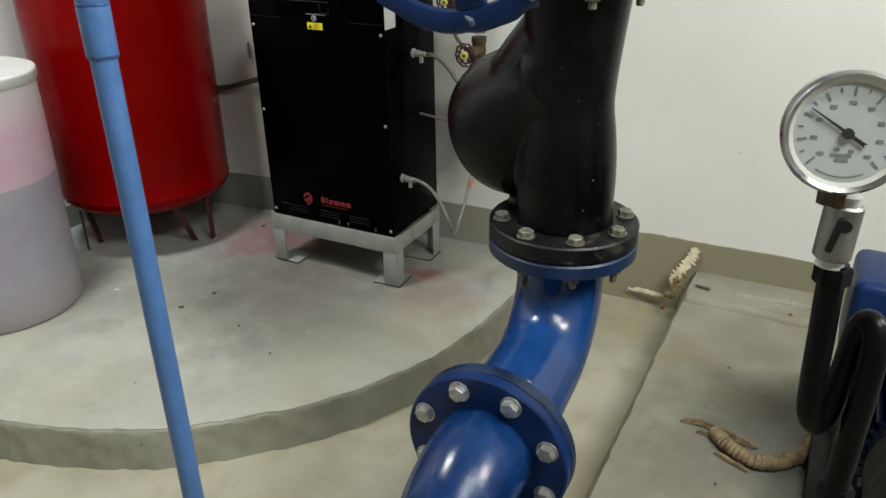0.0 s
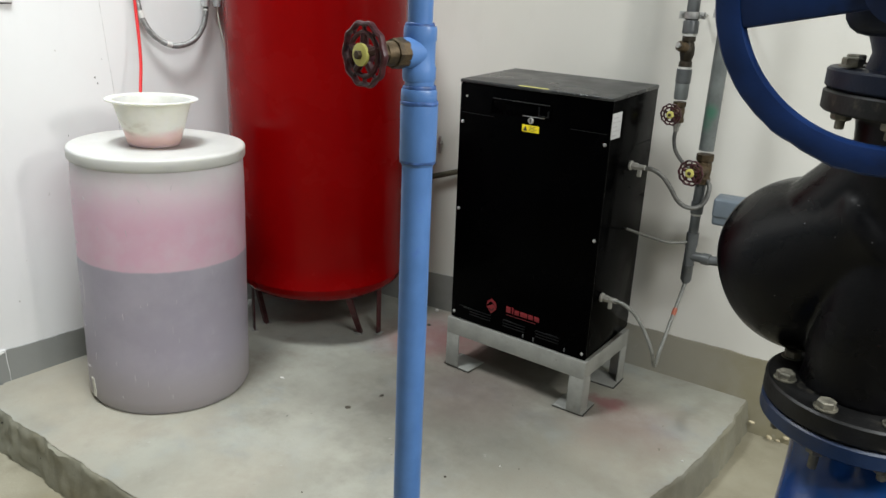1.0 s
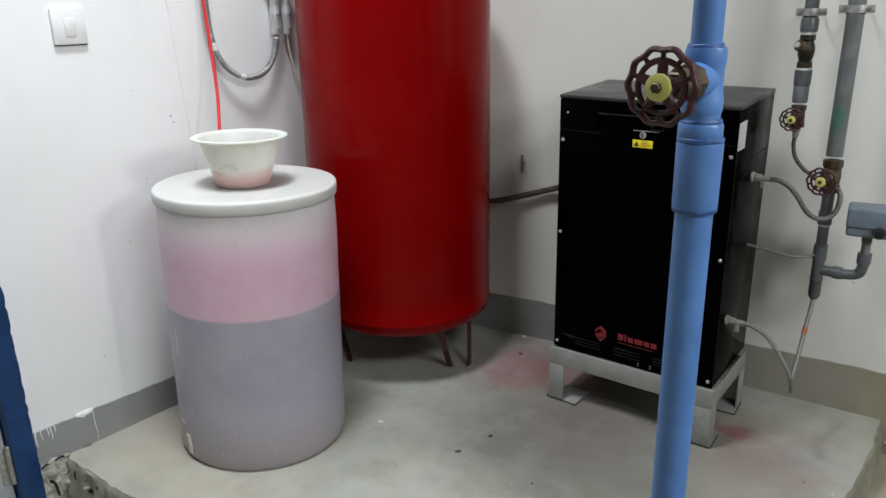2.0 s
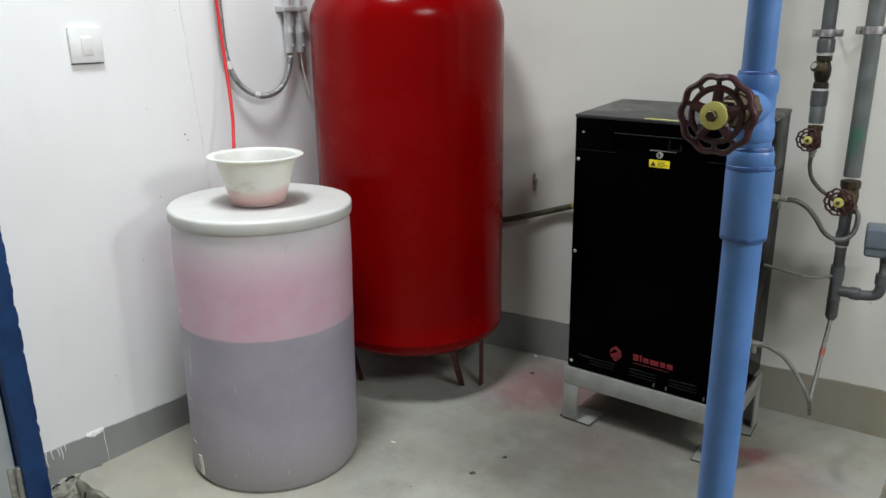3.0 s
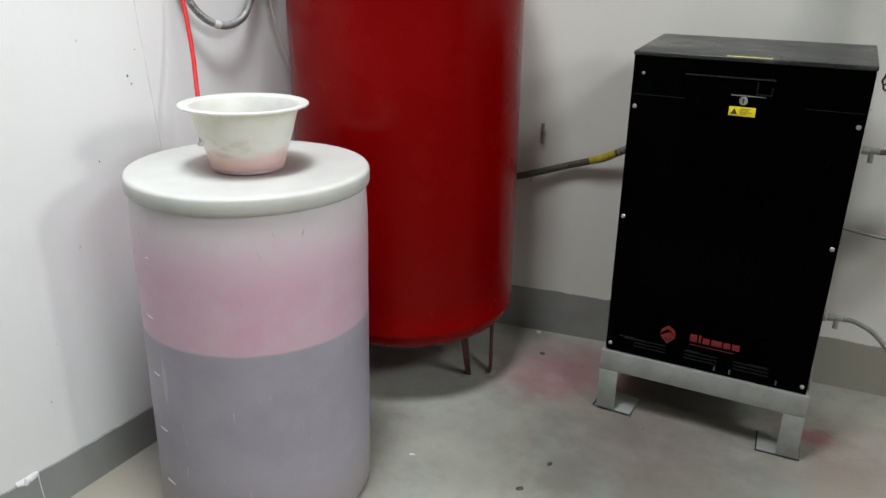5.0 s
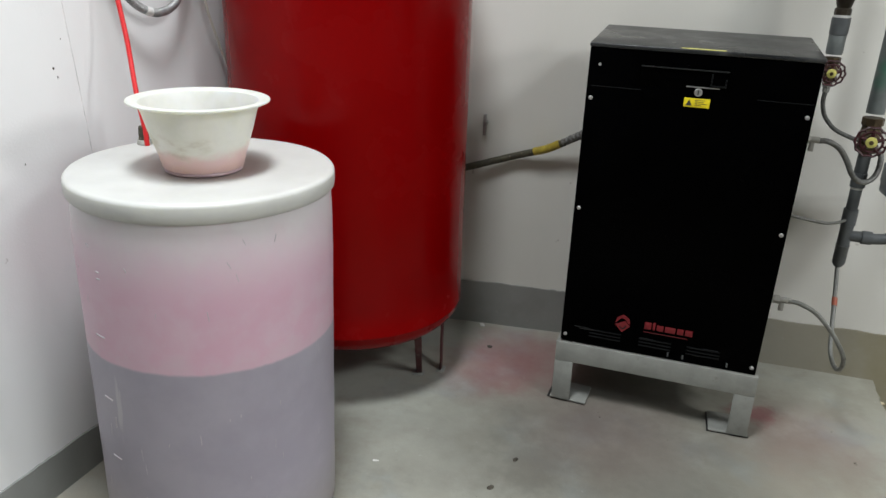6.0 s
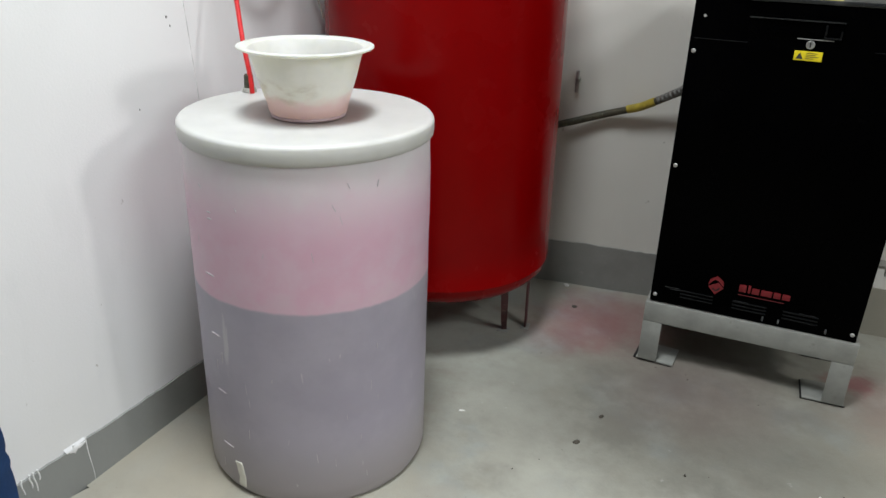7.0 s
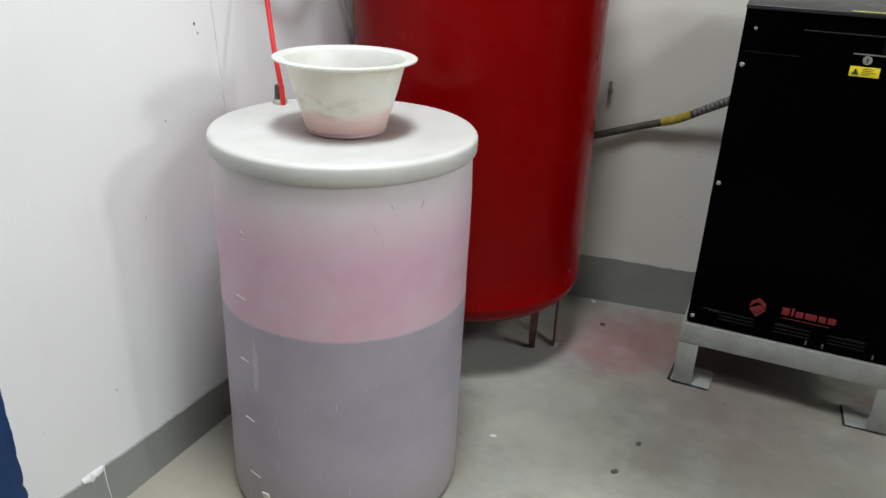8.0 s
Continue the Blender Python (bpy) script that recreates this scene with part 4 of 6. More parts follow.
    part("flank_seam", box(B(), W - 0.001, 0.06, 0.735, W + 0.0008, D - 0.02, 0.737), BLACK_BOX, t)
    return tagged(t, "black steel degassing cabinet with red emblem on a grey stand", "cabinet")


degasser()


def stand():
    """Welded stand of grey angle iron under the cabinet."""
    t = thing("steel_stand", (-1.6655, 2.374, 0), 0.6)
    W, D, H, F, T = 0.300, 0.362, 0.216, 0.058, 0.006
    for y0, lab in ((-0.010, "grey painted front rail"), (D - T, "")):
        bm = B()
        box(bm, -W, y0, H - 0.067, W, y0 + T, H, 0.0015)
        box(bm, -W + 0.002, min(y0, D - 0.05) + 0.0005, H - 0.0065, W - 0.002, min(y0, D - 0.05) + 0.05, H - 0.0005)
        part("rail", bm, STAND_GREY, t, lab)
    for x0 in (-W, W - T):
        part("rail", box(B(), x0, -0.0035, H - 0.066, x0 + T, D - T - 0.0005, H - 0.001, 0.0015), STAND_GREY, t)
    for sx in (-1, 1):
        for y0, sy in ((-0.010, 1), (D, -1)):
            bm = B()
            xa, xb = sorted((sx * W, sx * (W - F)))
            ya, yb = sorted((y0, y0 + sy * T))
            box(bm, xa, ya, 0.010, xb, yb, H - 0.0675, 0.0012)
            xc, xd = sorted((sx * W, sx * (W - T)))
            yc, yd = sorted((y0 + sy * (T + 0.0005), y0 + sy * 0.058))
            box(bm, xc, yc, 0.010, xd, yd, H - 0.0665, 0.0012)
            leg = part("leg", bm, STAND_GREY, t, "grey angle iron leg with scuffs")
            m = pose(sx * (W - 0.055), y0 + sy * 0.055, 0, 0, 0, 3 * sx)
            part("foot_plate", box(B(), -0.058, -0.052, 0.0055, 0.058, 0.055, 0.0105, 0.001, m), STAND_GREY, leg)
            if sx < 0:
                part("rubber_pad", box(B(), -0.068, -0.046, 0.0, 0.050, 0.060, 0.005, 0.001, m), PAD, leg)
            else:
                part("packing", box(B(), -0.062, -0.048, 0.0, 0.060, 0.055, 0.005, 0.001, m), PAD, leg)
    return tagged(t, "grey painted angle iron stand with flat foot plates", "stand")


stand()


# ---- pipework on the north wall ----
def handwheel(parent, m, R, hub_mat=None):
    """Cast wheel with a scalloped rim, inner ring, spokes and a yellow name disc; z of m points to the viewer."""
    bm = B()
    n = 10
    vs = []
    seg = 60
    for i in range(seg):
        a = 2 * math.pi * i / seg
        r = R * (0.965 + 0.035 * math.cos(n * a))
        vs.append([bm.verts.new((m @ Vector(((r + 0.085 * R * math.cos(b)) * math.cos(a), (r + 0.085 * R * math.cos(b)) * math.sin(a), 0.13 * R * math.sin(b))))) for b in (2 * math.pi * k / 8 for k in range(8))])
    for i in range(seg):
        for k in range(8):
            bm.faces.new((vs[i][k], vs[(i + 1) % seg][k], vs[(i + 1) % seg][(k + 1) % 8], vs[i][(k + 1) % 8]))
    w = part("handwheel", bm, WHEEL_RED, parent, "maroon scalloped handwheel")
    part("inner_ring", ring(B(), R * 0.68, R * 0.085, 40, 8, m @ pose(0, 0, 0.01 * R)), WHEEL_RED, w)
    for i in range(n):
        a = 2 * math.pi * (i + 0.5) / n
        part("rib", rod(B(), m @ Vector((0.66 * R * math.cos(a), 0.66 * R * math.sin(a), 0)), m @ Vector((0.96 * R * math.cos(a), 0.96 * R * math.sin(a), 0)), R * 0.07, seg=8), WHEEL_RED, w)
    for i in range(5):
        a = 2 * math.pi * i / 5 + 0.3
        p, q = m @ Vector((0.1 * R * math.cos(a), 0.1 * R * math.sin(a), 0)), m @ Vector((0.68 * R * math.cos(a), 0.68 * R * math.sin(a), 0))
        part("spoke", rod(B(), p, q, R * 0.16, R * 0.13, 8), WHEEL_RED, w)
    part("hub", lathe(B(), [(0, -0.2 * R), (0.30 * R, -0.2 * R), (0.33 * R, 0.08 * R), (0, 0.09 * R)], 24, m), WHEEL_RED, w)
    bm = lathe(B(), [(0, 0.10 * R), (0.36 * R, 0.10 * R), (0.36 * R, 0.205 * R), (0.33 * R, 0.22 * R), (0, 0.22 * R)], 28, m)
    part("name_disc", bm, YELLOW, w, "pale yellow disc")
    part("spindle_nut", hexnut(B(), m @ pose(0, 0, 0.215 * R), 0.15 * R, 0.14 * R), BRASS, w)
    return w


def gate_valve(name, p, axis, reach, R, body_r, label, half=0.035):
    """Brass gate valve on a vertical pipe at p, its wheel at reach along axis."""
    t = thing(name, p)
    bm = B()
    lathe(bm, [(0, -half), (body_r * 1.1, -half), (body_r * 1.1, -half * 0.6), (body_r * 0.95, -half * 0.5), (body_r * 1.05, 0), (body_r * 0.95, half * 0.5), (body_r * 1.1, half * 0.6), (body_r * 1.1, half), (0, half)], 8)
    a = Vector(axis).normalized()
    rod(bm, (0, 0, 0), a * reach * 0.45, body_r * 0.95, body_r * 0.8, 20)
    part("body", bm, BRASS, t, "dull brass valve body")
    bm = B()
    hexnut(bm, along(a * reach * 0.44, a * reach), body_r * 0.92, reach * 0.18)
    rod(bm, a * reach * 0.6, a * reach * 0.8, body_r * 0.62, body_r * 0.5, 18)
    rod(bm, a * reach * 0.75, a * reach, body_r * 0.25, seg=12)
    part("bonnet", bm, BRASS, t)
    handwheel(t, along(a * reach, a * reach * 2), R)
    return tagged(t, label, "valve")


LX, LY, RX, RY = -1.305, 2.755, -1.172, 2.70


def clamp(x, y, z, r):
    t = thing("pipe_clamp", (x, y, z))
    bm = lathe(B(), [(r - 0.001, -0.011), (r + 0.004, -0.011), (r + 0.004, 0.011), (r - 0.001, 0.011)], 28)
    part("band", bm, STEEL, t, "zinc plated band")
    part("lining", lathe(B(), [(r - 0.002, -0.014), (r + 0.002, -0.014), (r + 0.002, -0.0115), (r - 0.002, -0.0115)], 28), PAD, t)
    for s in (-1, 1):
        bm = B()
        box(bm, s * (r + 0.003) - 0.001, -0.003, -0.011, s * (r + 0.003) + s * 0.020 + 0.001, 0.003, 0.011, 0.001)
        part("lug", bm, STEEL, t)
        bm = B()
        hexnut(bm, along((s * (r + 0.014), -0.003, 0), (s * (r + 0.014), -0.02, 0)), 0.006, 0.006)
        rod(bm, (s * (r + 0.014), 0, 0), (s * (r + 0.014), -0.013, 0), 0.003, seg=10)
        part("bolt", bm, STEEL, t)
    bm = B()
    rod(bm, (0, r + 0.003, 0), (0, north_y(x) - y + 0.01, 0), 0.005, seg=10)
    part("wall_stud", bm, STEEL, t)
    return tagged(t, "zinc plated pipe clamp with rubber lining on a stud", "clamp", "pipe clamps")


def left_riser():
    t = thing("riser_pipe", (LX, LY, 0))
    part("upper_pipe", rod(B(), (0, 0, 1.335), (0, 0, CEIL_Z), 0.0205), PVC_GREY, t)
    part("adaptor", lathe(B(), [(0, 1.325), (0.026, 1.325), (0.026, 1.362), (0.024, 1.366), (0, 1.366)], 24), PVC_GREY, t, "dark grey threaded adaptor")
    part("thread_tape", rod(B(), (0, 0, 1.316), (0, 0, 1.325), 0.0225), PTFE, t, "white thread tape")
    part("thread_tape", rod(B(), (0, 0, 1.208), (0, 0, 1.215), 0.0225), PTFE, t, "white thread tape")
    part("union", lathe(B(), [(0, 1.160), (0.024, 1.160), (0.0255, 1.165), (0.0255, 1.208), (0, 1.208)], 24), PVC_GREY, t)
    part("union", lathe(B(), [(0, 1.105), (0.0215, 1.105), (0.0235, 1.112), (0.0235, 1.159), (0, 1.159)], 24), PVC_PALE, t)
    bm = B()
    lathe(bm, [(0, 0.995), (0.010, 0.995), (0.010, 1.010), (0.014, 1.012), (0.014, 1.026), (0, 1.026)], 8)
    part("hose_tail", bm, FITTING_WHITE, t, "hose tail under the valve")
    return tagged(t, "dark grey plastic riser pipe with unions on wall clamps", "pipe")


left_riser()
t = thing("strainer_valve", (LX, LY, 1.265))
bm = B()
lathe(bm, [(0, -0.05), (0.023, -0.05), (0.023, -0.034), (0.019, -0.03), (0.025, -0.008), (0.025, 0.012), (0.019, 0.032), (0.023, 0.035), (0.023, 0.05), (0, 0.05)], 10)
part("body", bm, painted("dark bronze", (0.035, 0.028, 0.018), 0.45, 0.3, 40, 0.3, 0.5), t, "dark bronze body")
bm = B()
rod(bm, (-0.004, -0.012, 0.012), (-0.016, -0.040, 0.020), 0.019, 0.017, 18, 0.002)
cap = part("cap", bm, BRASS, t)
part("cap_screw", rod(B(), (-0.016, -0.040, 0.020), (-0.019, -0.046, 0.022), 0.010, seg=12, bevel=0.001), STEEL, cap, "bright round cap screw")
tagged(t, "dark bronze check valve in the grey riser", "valve")
gate_valve("gate_valve", (LX, LY, 1.062), (-0.05, -1, -0.06), 0.062, 0.036, 0.021, "small brass gate valve with maroon wheel on the riser")


def right_riser():
    t = thing("riser_pipe", (RX, RY, 0))
    part("upper_pipe", rod(B(), (0, 0, 0.955), (0.004, 0.02, CEIL_Z), 0.0245), RISER_PVC, t, "pale grey pipe with green stain")
    part("nipple", rod(B(), (0, 0, 0.775), (0, 0, 0.845), 0.018), PVC_GREY, t)
    bm = B()
    lathe(bm, [(0, 0.735), (0.021, 0.735), (0.021, 0.775), (0.0195, 0.778), (0, 0.778)], 20)
    part("socket", bm, PVC_GREY, t)
    part("thread_tape", rod(B(), (0, 0, 0.728), (0, 0, 0.7345), 0.0175), PTFE, t, "white thread tape")
    bm = B()
    rod(bm, (0, 0, 0.665), (0, 0, 0.7275), 0.0165)
    part("nipple", bm, PVC_GREY, t)
    bm = B()
    lathe(bm, [(0, 0.615), (0.021, 0.615), (0.021, 0.664), (0, 0.664)], 20)
    part("socket", bm, PVC_GREY, t)
    bm = B()
    rod(bm, (0, 0, 0.548), (0, 0, 0.614), 0.0185)
    rod(bm, (0, 0, 0.580), (0.055, 0, 0.580), 0.017)
    part("tee", bm, PVC_GREY, t, "grey glued tee")
    bm = B()
    lathe(bm, [(0, 0.478), (0.012, 0.478), (0.019, 0.49), (0.019, 0.545), (0.021, 0.548), (0, 0.548)], 20)
    part("reducer", bm, PVC_GREY, t)
    bm = B()
    sweep(bm, spline([(0.05, 0, 0.580), (0.085, 0, 0.580), (0.118, -0.002, 0.590), (0.128, -0.004, 0.622), (0.128, -0.006, 0.66)], 8), 0.0165, 16)
    rod(bm, (0.045, 0, 0.580), (0.072, 0, 0.580), 0.0205)
    rod(bm, (0.128, -0.004, 0.628), (0.128, -0.006, 0.660), 0.0205)
    part("elbow", bm, PVC_GREY, t, "grey elbow to the pressure switch")
    part("stub", rod(B(), (0.128, -0.006, 0.66), (0.128, -0.006, 0.715), 0.0135), PVC_PALE, t)
    return tagged(t, "pale grey plastic riser pipe with tee and elbow", "pipe")


right_riser()
gate_valve("gate_valve", (RX, RY, 0.892), (-0.1, -1, -0.02), 0.095, 0.042, 0.027, "brass gate valve with maroon wheel on the pale riser", 0.05)
clamp(LX, LY, 1.383, 0.0205)
clamp(RX + 0.001, RY + 0.006, 1.392, 0.0245)


def pressure_switch():
    t = thing("pressure_switch", (RX + 0.128, RY - 0.012, 0.70), 8)
    part("housing", box(B(), -0.062, -0.042, 0.022, 0.062, 0.045, 0.112, 0.010, None, 3), SWITCH_GREY, t, "blue grey plastic housing")
    part("cover", box(B(), -0.064, -0.048, 0.050, 0.064, 0.047, 0.115, 0.009, None, 3), SWITCH_GREY, t)
    bm = B()
    rod(bm, (0.028, -0.046, 0.045), (0.028, -0.058, 0.045), 0.018, seg=22, bevel=0.002)
    knob = part("cable_gland", bm, PAD, t, "black round cable gland")
    part("gland_hole", rod(B(), (0.028, -0.0575, 0.045), (0.028, -0.060, 0.045), 0.009, seg=16), SLOT_BLACK, knob)
    part("stem", rod(B(), (0, 0, 0.0), (0, 0, 0.024), 0.015, seg=18), PVC_GREY, t)
    return tagged(t, "blue grey plastic pressure switch on the elbow", "pressure switch")


pressure_switch()


def hose(name, pts, r, mat, label, seg=12, ribs=0, steps=12):
    bm = sweep(B(), spline(pts, steps), r if not ribs else (lambda s: r * (1 + 0.10 * math.sin(s * ribs * 2 * math.pi))), seg)
    return tagged(part(name, bm, mat), label, "hose")


hose("braided_hose", [(-1.322, 2.562, 0.888), (-1.295, 2.565, 0.888), (-1.262, 2.572, 0.870), (-1.235, 2.585, 0.835), (-1.212, 2.60, 0.795), (-1.188, 2.618, 0.772), (-1.160, 2.64, 0.768), (-1.138, 2.66, 0.790), (-1.134, 2.675, 0.835), (-1.148, 2.69, 0.856)], 0.0078, HOSE_GREY, "grey braided hose curving from cabinet to riser")
hose("capillary_hose", [(LX, LY, 1.0), (LX - 0.001, LY - 0.002, 0.965), (LX + 0.012, LY - 0.004, 0.925), (LX + 0.045, LY - 0.006, 0.89), (LX + 0.088, LY - 0.02, 0.873), (RX - 0.02, RY, 0.872)], 0.0065, HOSE_GREY, "thin grey hose between the two valves")
hose("drain_hose", [(-1.323, 2.447, 0.440), (-1.29, 2.447, 0.437), (-1.24, 2.440, 0.415), (-1.19, 2.425, 0.365), (-1.155, 2.415, 0.31), (-1.150, 2.432, 0.262), (-1.158, 2.475, 0.244), (-1.168, 2.525, 0.268), (-1.170, 2.58, 0.330), (-1.171, 2.635, 0.40), (RX, 2.69, 0.465), (RX, RY, 0.482)], 0.0066, HOSE_CLEAR, "cloudy hose hanging in a loop below the riser")
bm = sweep(B(), [(-1.1703, 2.617, 0.378), (-1.1707, 2.633, 0.398)], 0.0082, 12)
tagged(part("tape_ring", bm, painted("orange tape", (0.36, 0.09, 0.045), 0.6)), "orange tape ring round the hanging hose", "tape")
hose("sensor_tube", [(-1.375, 2.60, 0.655), (-1.30, 2.615, 0.640), (-1.24, 2.64, 0.628), (-1.20, 2.67, 0.628), (-1.18, 2.69, 0.632)], 0.0048, HOSE_CLEAR, "thin pale tube from cabinet to tee")
bm = sweep(B(), spline([(-2.60, 2.735, 0.595), (-2.50, 2.742, 0.608), (-2.42, 2.745, 0.627), (-2.25, 2.785, 0.68), (-2.13, 2.780, 0.722), (-2.05, 2.770, 0.765), (-1.975, 2.755, 0.808), (-1.90, 2.725, 0.86)], 16), 0.0125, 14)
tank_hose = tagged(part("tank_hose", bm, HOSE_BROWN), "worn brown hose from tank to cabinet", "hose")
bm = sweep(B(), spline([(-2.175, 2.782, 0.706), (-2.13, 2.780, 0.722), (-2.085, 2.775, 0.746)], 6), 0.0142, 14)
part("tape_wrap", bm, TAPE_YELLOW, tank_hose, "yellow tape wrap")
bm = B()
pts = spline([(-2.075, 2.774, 0.751), (-1.975, 2.755, 0.808), (-1.90, 2.725, 0.86)], 10)
sweep(bm, [pts[0].lerp(pts[-1], k / 80) for k in range(81)], lambda s: 0.0128 * (1 + 0.12 * math.sin(s * 14 * 2 * math.pi)), 12)
part("ribbed_end", bm, HOSE_GREY, tank_hose, "ribbed grey end sleeve")

# pin in the wall between tank and cabinet
t = thing("wall_pin", (-2.358, north_y(-2.358), 0.79))
bm = B()
rod(bm, (0, 0.01, 0.0), (0, -0.022, 0.0), 0.006, seg=12)
hexnut(bm, along((0, -0.004, 0), (0, -0.03, 0)), 0.010, 0.007)
part("bolt", bm, STEEL, t)
part("tab", box(B(), -0.006, -0.018, -0.045, 0.006, -0.013, 0.03, 0.001), STEEL, t, "bent grey tab")
tagged(t, "small grey anchor bolt with bent tab in the wall", "anchor")


# ---- west wall fittings ----
def light_switch():
    t = thing("light_switch", (WEST_X, 1.313, 1.380))
    part("plate", box(B(), 0, -0.052, -0.053, 0.012, 0.052, 0.053, 0.004), painted("ivory switch plastic", (0.76, 0.76, 0.745), 0.35, 0.03, 20, 0.05), t, "ivory square plate")
    part("rocker", box(B(), 0.010, -0.017, -0.030, 0.0155, 0.017, 0.024, 0.002, pose(0, 0, 0, 0, 3, 0)), bpy.data.materials["ivory switch plastic"], t, "white rocker")
    part("bottom_edge", box(B(), 0.0, -0.050, -0.056, 0.006, 0.050, -0.0535), PRINT_DARK, t)
    return tagged(t, "ivory square light switch on white wall", "switch")


light_switch()

loop_pts = [(-3.052, 1.790, 2.2), (-3.05, 1.795, 1.7), (-3.046, 1.797, 1.42), (-3.040, 1.802, 1.32), (-3.032, 1.823, 1.25), (-3.024, 1.870, 1.20), (-3.020, 1.938, 1.178), (-3.026, 2.016, 1.195), (-3.040, 2.075, 1.245), (-3.038, 2.092, 1.30), (-3.038, 2.094, 1.325)]
path = spline(loop_pts, 40)
bm = B()
dense = []
for a, b in zip(path, path[1:]):
    k = max(1, int((b - a).length / 0.0016))
    dense += [a.lerp(b, i / k) for i in range(k)]
length = sum((b - a).length for a, b in zip(dense, dense[1:]))
cnd = tagged(part("flexible_conduit", sweep(bm, dense, lambda s: 0.0105 * (1 + 0.09 * math.sin(s * length / 0.0068 * 2 * math.pi)), 12), CONDUIT), "ribbed grey flexible conduit hanging in a loop", "conduit")
bm = sweep(B(), [path[k] for k in range(126, 141)], 0.0118, 12)
part("tape_wrap", bm, CONDUIT_WRAP, cnd, "frayed white tape")
bm = sweep(B(), [path[k] for k in range(215, 228)], 0.0116, 12)
part("tape_wrap", bm, CONDUIT_WRAP, cnd, "frayed white tape")
bm = sweep(B(), [path[k] for k in range(372, 384)], 0.0116, 12)
part("tape_wrap", bm, CONDUIT_WRAP, cnd, "frayed white tape")


def steel_tube(y, label):
    t = thing("conduit_tube", (-3.038, y, 0))
    part("tube", rod(B(), (0, 0, 1.36), (0, 0, 2.6), 0.015, seg=20), PIPE_STEEL, t)
    part("coupling", lathe(B(), [(0, 1.325), (0.0165, 1.325), (0.0175, 1.328), (0.0175, 1.425), (0.0165, 1.428), (0, 1.428)], 20), PIPE_STEEL, t, "grey threaded coupling")
    for z in (1.350, 1.400):
        part("screw", rod(B(), (0.014, -0.003, z), (0.024, 0.001, z), 0.0042, seg=10), STEEL, t)
    part("saddle", box(B(), -0.034, -0.03, 1.475, 0.020, 0.03, 1.495, 0.003), PIPE_STEEL, t)
    return tagged(t, label, "conduit", "conduit tubes")


steel_tube(2.094, "galvanised conduit tube with bright coupling beside the tank")
steel_tube(2.150, "galvanised conduit tube with bright coupling beside the tank")
hose("white_cable", [(-3.038, 2.15, 1.33), (-3.04, 2.155, 1.27), (-3.045, 2.185, 1.17), (-3.05, 2.23, 1.08), (-3.052, 2.27, 1.0)], 0.0035, CREAM, "thin pale cable dropping behind the tank")
hose("red_cable", [(-3.035, 1.760, 2.3), (-3.03, 1.765, 1.75), (-3.02, 1.77, 1.46), (-3.0, 1.765, 1.30), (-2.955, 1.74, 1.14), (-2.91, 1.70, 1.02), (-2.885, 1.686, 0.935), (-2.878, 1.680, 0.897)], 0.0058, CABLE_RED, "red cable hanging down onto the drum lid")
t = thing("lid_plug", (-2.894, 1.690, 0.897))
part("cap", rod(B(), (0, 0, 0), (0, 0, 0.045), 0.013, 0.011, 14, 0.003), HOSE_BROWN, t)
part("collar", rod(B(), (0, 0, 0), (0, 0, 0.012), 0.018, 0.016, 14, 0.002), FITTING_WHITE, t)
tagged(t, "small brown plug standing in the drum lid", "plug")


